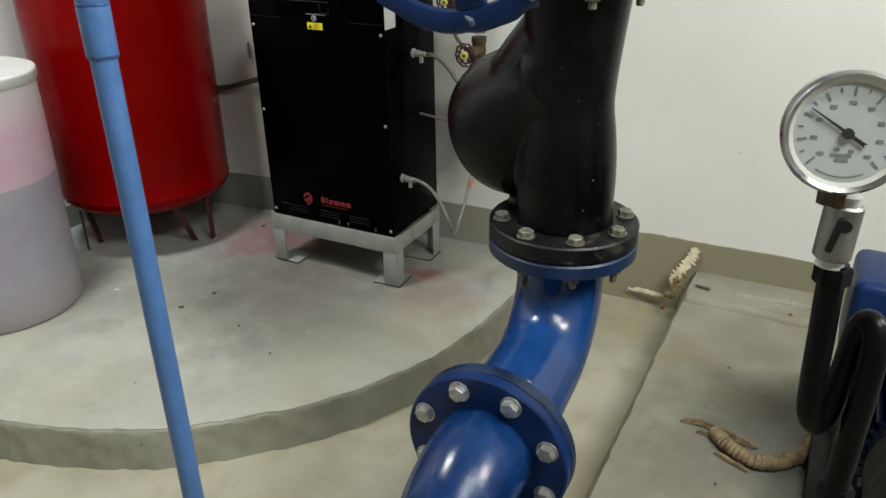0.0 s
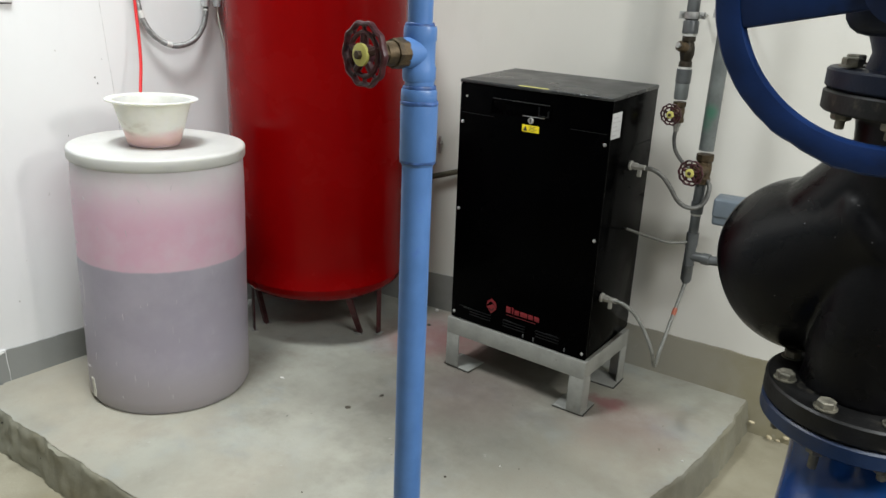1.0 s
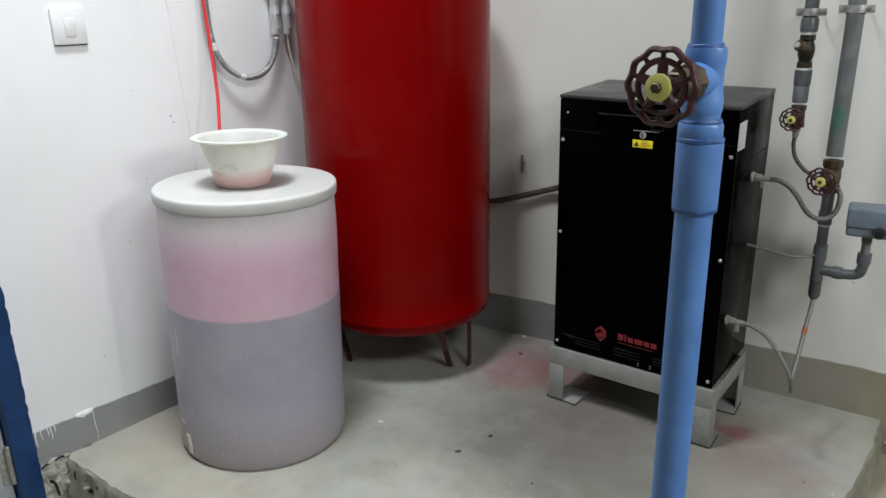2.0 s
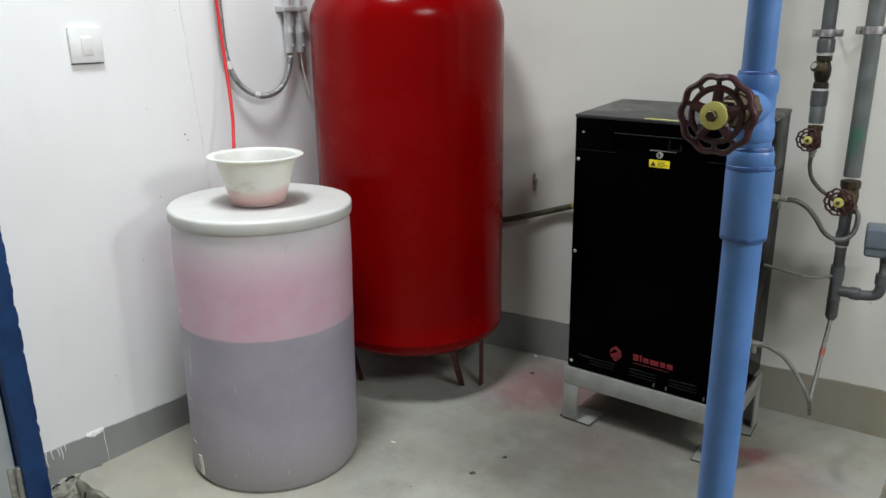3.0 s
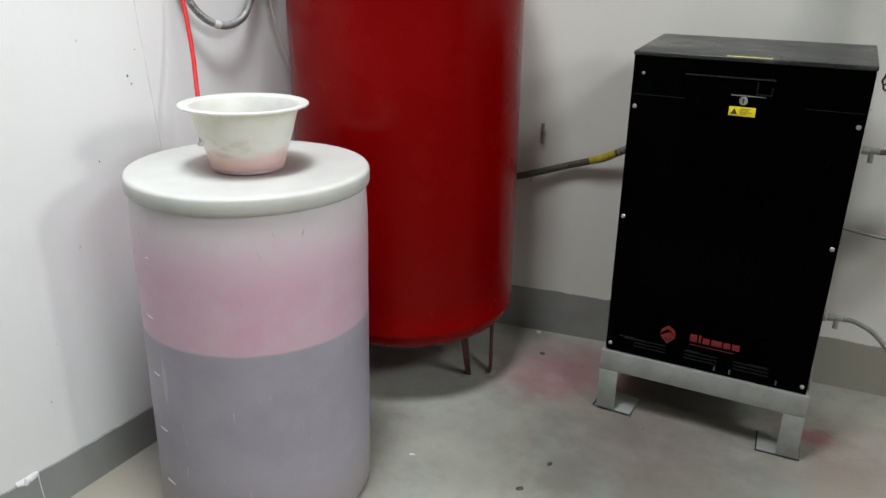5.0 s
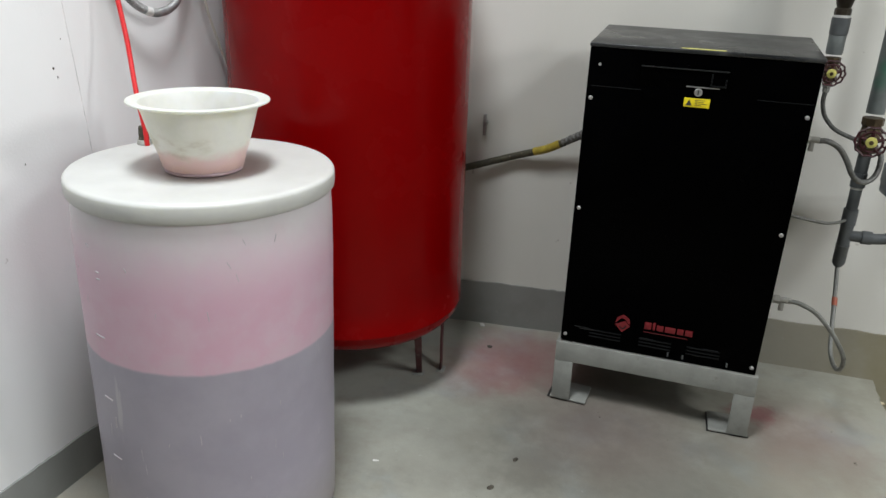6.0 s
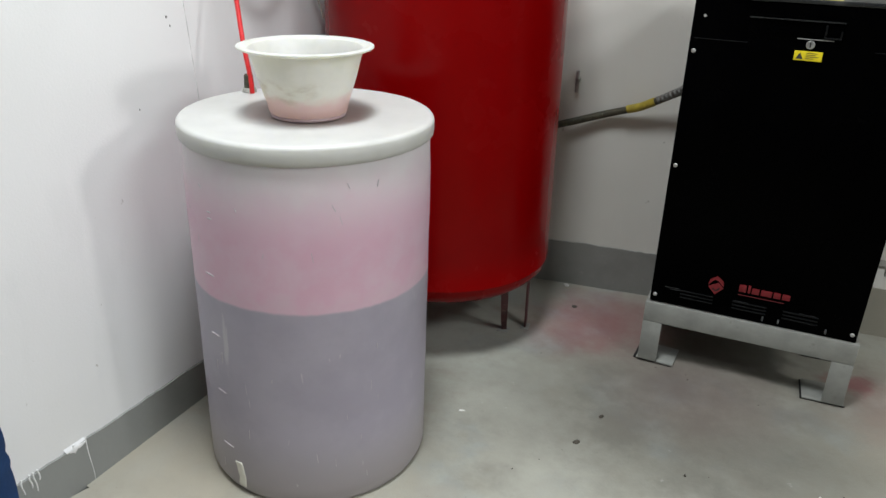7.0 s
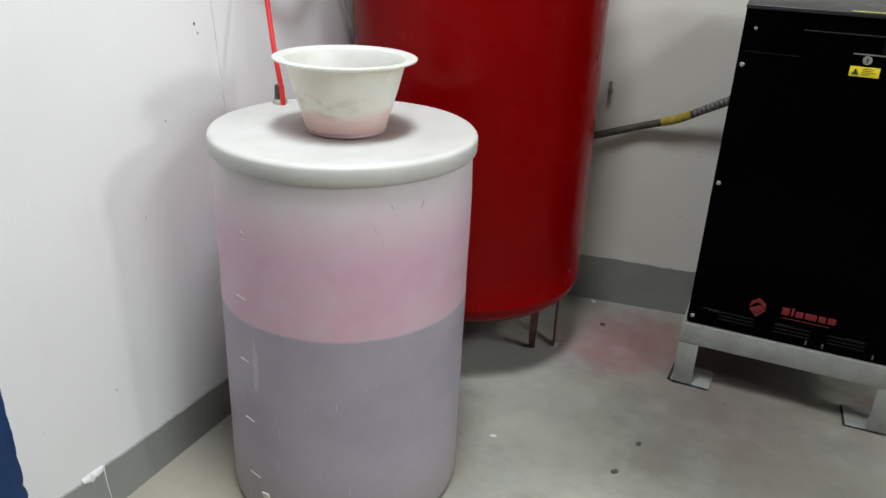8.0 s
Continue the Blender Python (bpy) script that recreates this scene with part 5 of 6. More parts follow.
# ---- blue pipe with its valve ----
def blue_pipe():
    t = thing("blue_pipe", (-1.0, 0.941, 0.003))
    r = 0.0208
    part("lower_pipe", rod(B(), (0, 0, FLOOR_Z), (0, 0, 1.2), r, seg=32), PIPE_BLUE, t)
    part("upper_pipe", rod(B(), (-0.003, 0, 1.37), (-0.003, 0, CEIL_Z), 0.0162, seg=32), PIPE_BLUE, t)
    prof = [(0, 1.198), (r + 0.0006, 1.198), (0.0232, 1.202), (0.0246, 1.206), (0.0250, 1.276), (0.0240, 1.281), (0, 1.281)]
    part("coupling", lathe(B(), prof, 32), PIPE_BLUE, t, "light blue glued coupling")
    prof = [(0, 1.281), (0.0225, 1.281), (0.0238, 1.284), (0.0238, 1.296), (0.0225, 1.299), (0.0195, 1.300), (0.0195, 1.311), (0, 1.311)]
    part("collar", lathe(B(), prof, 32, pose(-0.001, 0, 0)), PIPE_BLUE, t)
    bm = B()
    lathe(bm, [(0, 1.309), (0.0205, 1.309), (0.0218, 1.313), (0.0218, 1.326), (0.0202, 1.331), (0.0202, 1.358), (0.0215, 1.362), (0.0215, 1.374), (0.0205, 1.378), (0, 1.378)], 32, pose(-0.002, 0, 0))
    rod(bm, (-0.002, 0, 1.345), (-0.005, -0.034, 1.345), 0.0195, 0.0188, 28)
    part("tee", bm, PIPE_BLUE, t, "light blue tee")
    for z, rr, x in ((1.2035, 0.0232, 0), (1.2815, 0.0238, 0), (1.300, 0.0208, -0.001), (1.3785, 0.0178, -0.003)):
        bm = ring(B(), rr, 0.0014, 60, 8, pose(x, 0, z), 2.2)
        for v in bm.verts:
            v.co.z += 0.0022 * noise.noise(v.co * 45)
        part("glue_line", bm, PIPE_GLUE, t, "dark smeared glue line")
    bm = B()
    rod(bm, (-0.004, -0.032, 1.345), (-0.006, -0.050, 1.345), 0.0195, 0.0185, 8)
    rod(bm, (-0.006, -0.050, 1.345), (-0.008, -0.064, 1.345), 0.0155, 0.0140, 24)
    hexnut(bm, along((-0.008, -0.062, 1.345), (-0.010, -0.1, 1.345)), 0.0140, 0.011)
    rod(bm, (-0.008, -0.068, 1.345), (-0.011, -0.094, 1.345), 0.005, seg=12)
    part("valve_bonnet", bm, BRASS, t, "dull brass valve bonnet")
    handwheel(t, along((-0.011, -0.094, 1.345), (-0.025, -0.202, 1.343)), 0.0375)
    return tagged(t, "light blue plastic standpipe with maroon valve wheel", "pipe")


blue_pipe()


# ---- large valve and bend ----
VX, VY = -0.490, 1.730


def flange(bm, z0, z1, r, inner=0.0, m=None):
    return lathe(bm, [(inner, z0), (r - 0.004, z0), (r, z0 + 0.004), (r, z1 - 0.004), (r - 0.004, z1), (inner, z1)], 72, m)


def flange_bolts(parent, m, r, n, back, front, mats, turn=0.0, size=0.0175, tails=(0.030,)):
    """Bolts through a flange joint whose axis is z of m, with heads at back and front."""
    for k in range(n):
        a = 2 * math.pi * (k + 0.5) / n + turn
        q = m @ Matrix.Translation((r * math.cos(a), r * math.sin(a), 0)) @ pose(0, 0, 0, 0, 0, 17 * k)
        bm = B()
        lathe(bm, [(0, 0), (size * 1.22, 0), (size * 1.22, 0.003), (0, 0.003)], 20, q @ pose(0, 0, front))
        hexnut(bm, q @ pose(0, 0, front + 0.003), size, 0.013)
        rod(bm, q @ Vector((0, 0, back)), q @ Vector((0, 0, front)), 0.009, seg=12)
        hexnut(bm, q @ pose(0, 0, back) @ pose(0, 0, 0, 180, 0, 0), size, 0.014)
        rod(bm, q @ Vector((0, 0, back - 0.014)), q @ Vector((0, 0, back - tails[k % len(tails)])), 0.0085, seg=12, bevel=0.002)
        part("bolt", bm, mats[k % len(mats)], parent)


def check_valve():
    t = thing("check_valve", (VX, VY, 0.014))
    bm = B()
    prof = [(0, 0.70), (0.118, 0.705), (0.114, 0.72), (0.112, 0.75), (0.114, 0.81), (0.112, 0.87), (0.105, 0.93), (0.098, 0.975), (0.096, 1.0), (0.099, 1.06), (0.106, 1.13), (0.112, 1.19), (0.116, 1.225), (0.13, 1.236), (0, 1.236)]
    lathe(bm, prof, 64)
    for v in bm.verts:
        ang = math.degrees(math.atan2(v.co.y, v.co.x))
        w = max(0.0, 1 - abs(ang + 43) / 9) * max(0.0, 1 - abs(v.co.z - 0.86) / 0.17) ** 0.5
        v.co.x *= 1 - 0.10 * w
        v.co.y *= 1 - 0.10 * w
    # swollen casing that leans out behind the throat
    a, b = Vector((-0.005, -0.01, 1.06)), Vector((-0.170, 0.13, 0.885))
    n = 40
    span = (b - a).length
    prof = []
    for k in range(n + 1):
        q = k / n
        prof.append((0.112 + (0.190 - 0.112) * (3 * q * q - 2 * q ** 3), span * q))
    prof = [(0, -0.05), (0.07, -0.04), (0.102, -0.015)] + prof
    for k in range(1, 13):
        q = radians(90 * k / 12)
        prof.append((0.190 * math.cos(q) if k < 12 else 0, span + 0.14 * math.sin(q)))
    lathe(bm, prof, 64, along(a, b))
    rod(bm, (-0.006, 0.0, 1.165), (-0.150, 0.115, 0.905), 0.094, 0.160, 64)
    for v in bm.verts:
        v.co += 0.0025 * noise.noise_vector(v.co * 7)
    body = part("casing", bm, BLACK_IRON, t, "black coated cast iron throat with round swollen casing", True, 180)
    fuse = body.modifiers.new("fuse", "REMESH")
    fuse.mode, fuse.voxel_size, fuse.use_smooth_shade = "VOXEL", 0.005, True
    even = body.modifiers.new("even", "SMOOTH")
    even.factor, even.iterations = 0.5, 9
    part("flange", flange(B(), 0.667, 0.708, 0.178), FLANGE_IRON, t, "thick black lower flange")
    part("gasket", flange(B(), 0.6635, 0.6665, 0.170), PAD, t)
    part("flange", flange(B(), 1.238, 1.275, 0.178), FLANGE_IRON, t, "thick black upper flange")
    flange_bolts(t, Matrix.Identity(4), 0.148, 8, 0.626, 0.709, (OLD_BOLT,), 0.12, 0.0175, (0.03, 0.048, 0.03, 0.04))
    flange_bolts(t, Matrix.Identity(4), 0.148, 8, 1.238, 1.316, (OLD_BOLT,), 0.12)
    return tagged(t, "bulky black cast iron check valve bolted between blue flanges", "valve")


check_valve()


def pipe_bend():
    t = thing("pipe_bend", (VX, VY, 0.014))
    r, RB, RUN = 0.106, 0.190, 0.250
    top = 0.625
    path = [Vector((0, 0, top + 0.01)), Vector((0, 0, top - 0.005)), Vector((0, 0, top - 0.030))]
    for k in range(0, 25):
        a = radians(90 * k / 24)
        path.append(Vector((0.008 * k / 24, -RB + RB * math.cos(a), top - 0.055 - RB * math.sin(a))))
    for k in range(1, 5):
        path.append(path[-1] + Vector((0.004, -RUN / 4, 0)))
    part("bend", sweep(B(), path, r, 48), BLUE_PAINT, t, "glossy blue ninety degree bend")
    part("flange", flange(B(), 0.628, 0.663, 0.178), FLANGE_BLUE, t, "blue upper flange")
    zf = top - 0.055 - RB
    m = Matrix.Translation((0.024, -RB - RUN, zf)) @ pose(0, 0, 0, 90, 0, 0)
    part("flange", flange(B(), -0.002, 0.026, 0.178, 0, m), FLANGE_BLUE, t, "blue face flange with bolts")
    bm = B()
    lathe(bm, [(r - 0.002, -0.012), (r + 0.006, -0.011), (r + 0.009, -0.002), (r - 0.002, -0.002)], 48, m)
    part("weld_bead", bm, BLUE_PAINT, t)
    t2 = thing("lower_bend", (VX + 0.024, VY - RB - RUN, zf + 0.014))
    part("flange", flange(B(), 0.029, 0.056, 0.178, 0, pose(0, 0, 0, 90, 0, 0)), NAVY_PAINT, t2, "dark blue bolted flange")
    path = [Vector((0, -0.04, 0)), Vector((0, -0.075, 0))]
    for k in range(1, 25):
        a = radians(90 * k / 24)
        path.append(Vector((0, -0.075 - 0.20 * math.sin(a), -0.20 + 0.20 * math.cos(a))))
    path.append(Vector((0, -0.275, FLOOR_Z - zf - 0.024)))
    part("bend", sweep(B(), path, r * 0.99, 48), BLUE_WORN, t2, "glossy blue bend down to the floor")
    flange_bolts(t2, pose(0, 0, 0, 90, 0, 0), 0.146, 8, -0.003, 0.0565, (STEEL,), 0.0, 0.0185)
    tagged(t2, "glossy blue pipe bend with bolted dark blue flange", "pipe bend")
    return tagged(t, "glossy blue steel pipe bend under the black valve", "pipe bend")


pipe_bend()


def gate_valve_large():
    t = thing("large_gate_valve", (VX, VY, 0.014))
    part("flange", flange(B(), 1.278, 1.313, 0.178), VALVE_NAVY, t, "dark blue lower flange")
    bm = B()
    lathe(bm, [(0, 1.31), (0.118, 1.31), (0.112, 1.34), (0.135, 1.40), (0.150, 1.48), (0.150, 1.60), (0.135, 1.68), (0.112, 1.74), (0.118, 1.77), (0, 1.77)], 56)
    part("body", bm, VALVE_NAVY, t, "dark blue cast valve body")
    part("flange", flange(B(), 1.77, 1.805, 0.178), VALVE_NAVY, t)
    part("riser", rod(B(), (0, 0, 1.80), (0, 0, CEIL_Z), 0.109, seg=48), BLUE_PAINT, t)
    bm = B()
    box(bm, -0.115, -0.34, 1.375, 0.10, -0.10, 1.54, 0.035, None, 4)
    box(bm, -0.055, -0.42, 1.405, 0.055, -0.32, 1.50, 0.02, None, 3)
    part("gearbox", bm, VALVE_NAVY, t, "dark blue rounded gearbox")
    part("shaft", rod(B(), (0, -0.60, 1.442), (0, -0.40, 1.442), 0.022, seg=24), VALVE_NAVY, t)
    # wheel: flat rim with finger bumps and four broad spokes
    m = pose(0, -0.590, 1.442, 90, 0, 0)
    bm = B()
    R, seg = 0.194, 96
    prof = [(-0.014, -0.012), (0.0, -0.016), (0.014, -0.011), (0.0185, 0.0), (0.014, 0.011), (0.0, 0.015), (-0.014, 0.011), (-0.0175, 0.0)]
    vs = []
    for i in range(seg):
        a = 2 * math.pi * i / seg
        wob = 0.003 * noise.noise(Vector((math.cos(a) * 4, math.sin(a) * 4, 0))) + 0.0028 * noise.noise(Vector((math.cos(a) * 13, math.sin(a) * 13, 3)))
        vs.append([bm.verts.new(m @ Vector(((R + dr + (wob if dr > 0 else 0)) * math.cos(a), (R + dr + (wob if dr > 0 else 0)) * math.sin(a), dz))) for dr, dz in prof])
    for i in range(seg):
        for k in range(8):
            bm.faces.new((vs[i][k], vs[(i + 1) % seg][k], vs[(i + 1) % seg][(k + 1) % 8], vs[i][(k + 1) % 8]))
    wheel = part("handwheel", bm, NAVY_PAINT, t, "large dark blue handwheel")
    for k in range(4):
        a = radians(90 * k - 78)
        q = m @ pose(0, 0, 0, 0, 0, math.degrees(a))
        bm = B()
        box(bm, 0.03, -0.023, -0.010, R - 0.012, 0.023, 0.010, 0.006, q)
        part("spoke", bm, NAVY_PAINT, wheel)
    part("hub", lathe(B(), [(0, -0.03), (0.045, -0.03), (0.048, 0.02), (0.03, 0.03), (0, 0.03)], 32, m), NAVY_PAINT, wheel)
    part("hub_nut", hexnut(B(), m @ pose(0, 0, 0.03), 0.016, 0.014), STEEL, wheel)
    for ang, rr, sx, sy in ((-78, 0.194, 0.010, 0.006), (-50, 0.202, 0.007, 0.003)):
        w = radians(ang)
        bm = B()
        bmesh.ops.create_icosphere(bm, subdivisions=2, radius=1, matrix=m @ pose(rr * math.cos(w), rr * math.sin(w), 0.0135, 0, 0, 40 + ang) @ Matrix.Diagonal((sx, sy, 0.0022, 1)))
        jitter(bm, 0.004, 90)
        part("paint_chip", bm, SCRAPE, wheel, "scraped dull patch")
    return tagged(t, "dark blue large gate valve with broad handwheel", "valve")


gate_valve_large()


# ---- pressure gauge and pump ----
def pressure_gauge():
    t = thing("pressure_gauge", (0.044, 0.83, 1.249), 10, -8)
    m = pose(0, 0, 0, 90, 0, 0)
    part("case", lathe(B(), [(0, -0.024), (0.046, -0.024), (0.050, -0.018), (0.050, 0.004), (0, 0.004)], 56, m), CHROME, t, "polished steel case")
    part("bezel", lathe(B(), [(0.0455, 0.002), (0.0515, 0.0), (0.0520, 0.008), (0.0490, 0.013), (0.0455, 0.0095)], 56, m), CHROME, t, "polished rim")
    dial = part("dial", lathe(B(), [(0, 0.0045), (0.047, 0.0045), (0.047, 0.006), (0, 0.006)], 56, m), DIAL, t, "white dial")
    part("inner_ring", lathe(B(), [(0.0415, 0.0058), (0.0468, 0.0075), (0.0468, 0.0095), (0.0418, 0.0066)], 56, m), CREAM, t, "cream inner ring")
    for k in range(17):
        a = radians(225 - 270 * k / 16)
        long, wide = (0.0075, 0.0009) if k % 2 == 0 else (0.004, 0.0006)
        q = m @ pose(0.0385 * math.cos(a), 0.0385 * math.sin(a), 0.0062, 0, 0, math.degrees(a))
        part("tick", box(B(), -long, -wide, 0, 0, wide, 0.0004, 0, q), DIAL_GREY, dial)
    for k in range(9):
        a = radians(225 - 270 * k / 8)
        q = m @ pose(0.0255 * math.cos(a), 0.0255 * math.sin(a), 0.0062)
        part("figure_bar", box(B(), -0.0026, -0.0014, 0, 0.0026, 0.0014, 0.0004, 0, q), DIAL_GREY, dial)
    for z, x0, x1 in ((-0.0135, -0.008, -0.004), (-0.0145, 0.003, 0.007), (-0.0185, -0.010, 0.006), (-0.0225, -0.006, 0.004)):
        part("print_bar", box(B(), x0, z - 0.0013, 0.0062, x1, z + 0.0013, 0.0066, 0, m), DIAL_GREY, dial)
    bm = B()
    arc = [radians(238 + 6 * k) for k in range(11)]
    lo = [bm.verts.new(m @ Vector((0.0375 * math.cos(q), 0.0375 * math.sin(q), 0.0066))) for q in arc]
    hi = [bm.verts.new(m @ Vector((0.0365 * math.cos(q), 0.0365 * math.sin(q), 0.0066))) for q in arc]
    for k in range(10):
        bm.faces.new((lo[k], lo[k + 1], hi[k + 1], hi[k]))
    part("print_arc", bm, DIAL_GREY, dial)
    a = radians(148)
    q = m @ pose(0, 0, 0.0075, 0, 0, math.degrees(a))
    bm = B()
    vs = [q @ Vector(p) for p in ((-0.018, -0.0018, 0), (-0.016, 0.0, 0), (-0.018, 0.0018, 0), (0.036, 0.0005, 0), (0.036, -0.0005, 0))]
    lo = [bm.verts.new(v) for v in vs]
    hi = [bm.verts.new(v + (q.to_3x3() @ Vector((0, 0, 0.0008)))) for v in vs]
    bm.faces.new([hi[i] for i in (0, 1, 2, 3, 4)])
    for k in range(5):
        bm.faces.new((lo[k], lo[(k + 1) % 5], hi[(k + 1) % 5], hi[k]))
    part("needle", bm, PRINT_DARK, t, "black needle", False)
    part("needle_cap", rod(B(), m @ Vector((0, 0, 0.006)), m @ Vector((0, 0, 0.0105)), 0.0045, seg=16), PRINT_DARK, t)
    part("stem", rod(B(), (0, 0.008, -0.048), (0, 0.008, -0.064), 0.012, seg=8), BRASS, t)
    return tagged(t, "round pressure gauge with white dial and steel rim", "gauge")


pressure_gauge()


def gauge_cock():
    t = thing("gauge_cock", (0.056, 0.838, 1.188), 8, -3, 2)
    part("thread_tape", rod(B(), (0, 0, -0.004), (0, 0, 0.004), 0.0125, seg=18), PTFE, t, "white thread tape")
    part("body", rod(B(), (0, 0, -0.056), (0, 0, -0.004), 0.0165, seg=24, bevel=0.002), painted("dull nickel", (0.27, 0.26, 0.24), 0.38, 0.15, 50, 0.15, 0.8), t, "dull nickel cock body")
    bm = B()
    box(bm, -0.003, -0.023, -0.045, 0.003, -0.016, -0.015, 0.002, pose(0, 0, 0, 0, 10, 0))
    rod(bm, (0, -0.014, -0.018), (0, -0.024, -0.018), 0.006, seg=14)
    part("lever", bm, SLOT_BLACK, t, "small black lever")
    part("thread_tape", rod(B(), (0, 0, -0.064), (0, 0, -0.0565), 0.0122, seg=18), PTFE, t, "white thread tape")
    return tagged(t, "nickel gauge cock with white thread tape", "cock")


gauge_cock()
siphon = thing("gauge_siphon", (0, 0, 0))
part("tube", sweep(B(), spline([(0.059, 0.838, 1.126), (0.060, 0.836, 1.09), (0.062, 0.832, 1.05), (0.064, 0.83, 1.005), (0.067, 0.83, 0.970), (0.075, 0.836, 0.952), (0.084, 0.846, 0.965), (0.089, 0.855, 1.005), (0.092, 0.858, 1.045), (0.098, 0.853, 1.066), (0.107, 0.842, 1.058), (0.109, 0.836, 1.01), (0.108, 0.834, 0.94), (0.108, 0.834, 0.84), (0.125, 0.85, 0.72), (0.17, 0.90, 0.60)], 12), 0.0122, 18), SIPHON, siphon, "black bent pipe")
part("upper_nut", hexnut(B(), pose(0.059, 0.838, 1.106), 0.0165, 0.018), SIPHON, siphon)
part("lower_nut", hexnut(B(), pose(0.108, 0.834, 0.865), 0.0175, 0.022), SIPHON, siphon)
tagged(siphon, "black gauge siphon pipe bent in a loop", "siphon")


def pump():
    t = thing("water_pump", (0.33, 1.55, PL_TOP))
    part("base_plate", box(B(), -0.18, -0.75, 0.0, 0.30, 0.75, 0.06, 0.006), SIPHON, t)
    bm = B()
    lathe(bm, [(0, 0), (0.12, 0.0), (0.20, 0.03), (0.21, 0.09), (0.20, 0.15), (0.12, 0.19), (0, 0.19)], 48, along((0.06, -0.52, 0.32), (0.06, 0, 0.32)))
    part("volute", bm, BLUE_PAINT, t, "blue cast volute")
    bm = B()
    rod(bm, (-0.05, -0.48, 0.45), (-0.22, -0.60, 0.56), 0.06, seg=28)
    part("discharge", bm, BLUE_PAINT, t)
    bm = B()
    lathe(bm, [(0, 0), (0.13, 0.0), (0.155, 0.02), (0.155, 0.56), (0.13, 0.60), (0, 0.60)], 48, along((0.06, 0.05, 0.30), (0.06, 1, 0.30)))
    motor = part("motor", bm, VALVE_NAVY, t, "blackish blue finned motor")
    for k in range(36):
        a = 2 * math.pi * k / 36
        bm = box(B(), 0.150, -0.003, 0.03, 0.178, 0.003, 0.55, 0, along((0.06, 0.05, 0.30), (0.06, 1, 0.30)) @ pose(0, 0, 0, 0, 0, math.degrees(a)))
        part("fin", bm, VALVE_NAVY, motor)
    part("coupling_guard", rod(B(), (0.06, -0.33, 0.30), (0.06, 0.05, 0.30), 0.16, seg=36), SIPHON, t)
    part("terminal_box", box(B(), -0.18, 0.30, 0.37, 0.01, 0.52, 0.585, 0.022, None, 3), NAVY_PAINT, t, "dark blue terminal box")
    for y in (-0.6, 0.62):
        part("anchor_bolt", hexnut(B(), pose(-0.15, y, 0.06), 0.014, 0.014), STEEL, t)
    part("motor_foot", box(B(), -0.14, 0.06, 0.06, 0.24, 0.60, 0.20, 0.01), SIPHON, t)
    return tagged(t, "blue water pump with finned motor on the plinth", "pump")


pump()

# ---- odds and ends on plinth and floor ----
def ragged(path, width, thick, seed, torn=0.0035):
    """A flat ragged flake along the path, facing the room."""
    bm = B()
    pts = spline(path, 16)
    prev = None
    for i, p in enumerate(pts):
        d = (pts[min(i + 4, len(pts) - 1)] - pts[max(i - 4, 0)]).normalized()
        side = d.cross(Vector((0.1, -1, 0.3))).normalized()
        u = i / (len(pts) - 1)
        grow = min(1, 6 * u + 0.35) * min(1, 5 * (1 - u) + 0.3)
        wa = width * grow * (1 + 0.35 * noise.noise(Vector((i * 0.09, seed, 0)))) + torn * noise.noise(Vector((i * 0.37, seed, 5)))
        wb = width * grow * (1 + 0.35 * noise.noise(Vector((i * 0.08, seed, 9)))) + torn * noise.noise(Vector((i * 0.41, seed, 7)))
        out = Vector((0.1, -1, 0.3)).normalized() * thick
        row = [bm.verts.new(p + side * (wa * f if f > 0 else wb * f) + out * h * (1 + 0.4 * noise.noise(Vector((i * 0.13, f * 2, seed))))) for f, h in
               ((1, 0), (0.85, 0.7), (0.4, 1.0), (0, 0.85), (-0.4, 1.05), (-0.85, 0.7), (-1, 0), (0, -0.8))]
        if prev:
            for k in range(8):
                bm.faces.new((prev[k], prev[(k + 1) % 8], row[(k + 1) % 8], row[k]))
        else:
            bm.faces.new(row)
        prev = row
    bm.faces.new(prev)
    return bm


hose("tan_hose", [(-0.085, 1.945, PL_TOP + 0.012), (-0.055, 1.905, PL_TOP + 0.018), (-0.012, 1.872, PL_TOP + 0.021), (0.04, 1.860, PL_TOP + 0.021), (0.10, 1.895, PL_TOP + 0.021), (0.15, 1.97, PL_TOP + 0.023), (0.175, 2.06, PL_TOP + 0.055), (0.26, 2.12, PL_TOP + 0.11)], 0.0195, TAN, "tan corrugated hose end lying on the plinth", 16, 30)
for path, width, seed in (([(-0.180, 1.965, PL_TOP + 0.006), (-0.115, 1.968, PL_TOP + 0.012), (-0.03, 1.940, PL_TOP + 0.014), (0.03, 1.935, PL_TOP + 0.008)], 0.011, 2.0),
                          ([(-0.13, 1.935, PL_TOP + 0.006), (-0.08, 1.93, PL_TOP + 0.010), (-0.045, 1.90, PL_TOP + 0.014)], 0.009, 6.0),
                          ([(-0.07, 1.868, PL_TOP + 0.005), (-0.03, 1.850, PL_TOP + 0.007), (0.02, 1.832, PL_TOP + 0.005)], 0.007, 9.0)):
    tagged(part("torn_strip", ragged(path, width, 0.005, seed), TAN), "torn tan strip of hose lying on the plinth", "scrap", "torn strips")
def cement_ridge(pts, r, seed):
    """A pipe bedded in smeared cement, half sunk in the plinth."""
    bm = sweep(B(), spline(pts, 30), lambda u: r * (1 + 0.25 * noise.noise(Vector((u * 11, seed, 0)))), 16)
    for v in bm.verts:
        v.co += 0.004 * noise.noise_vector(v.co * 22)
        v.co.z -= 0.35 * r
    return tagged(part("floor_conduit", bm, PLINTH), "cement covered pipe lying on the plinth", "pipe", "cement covered pipes")


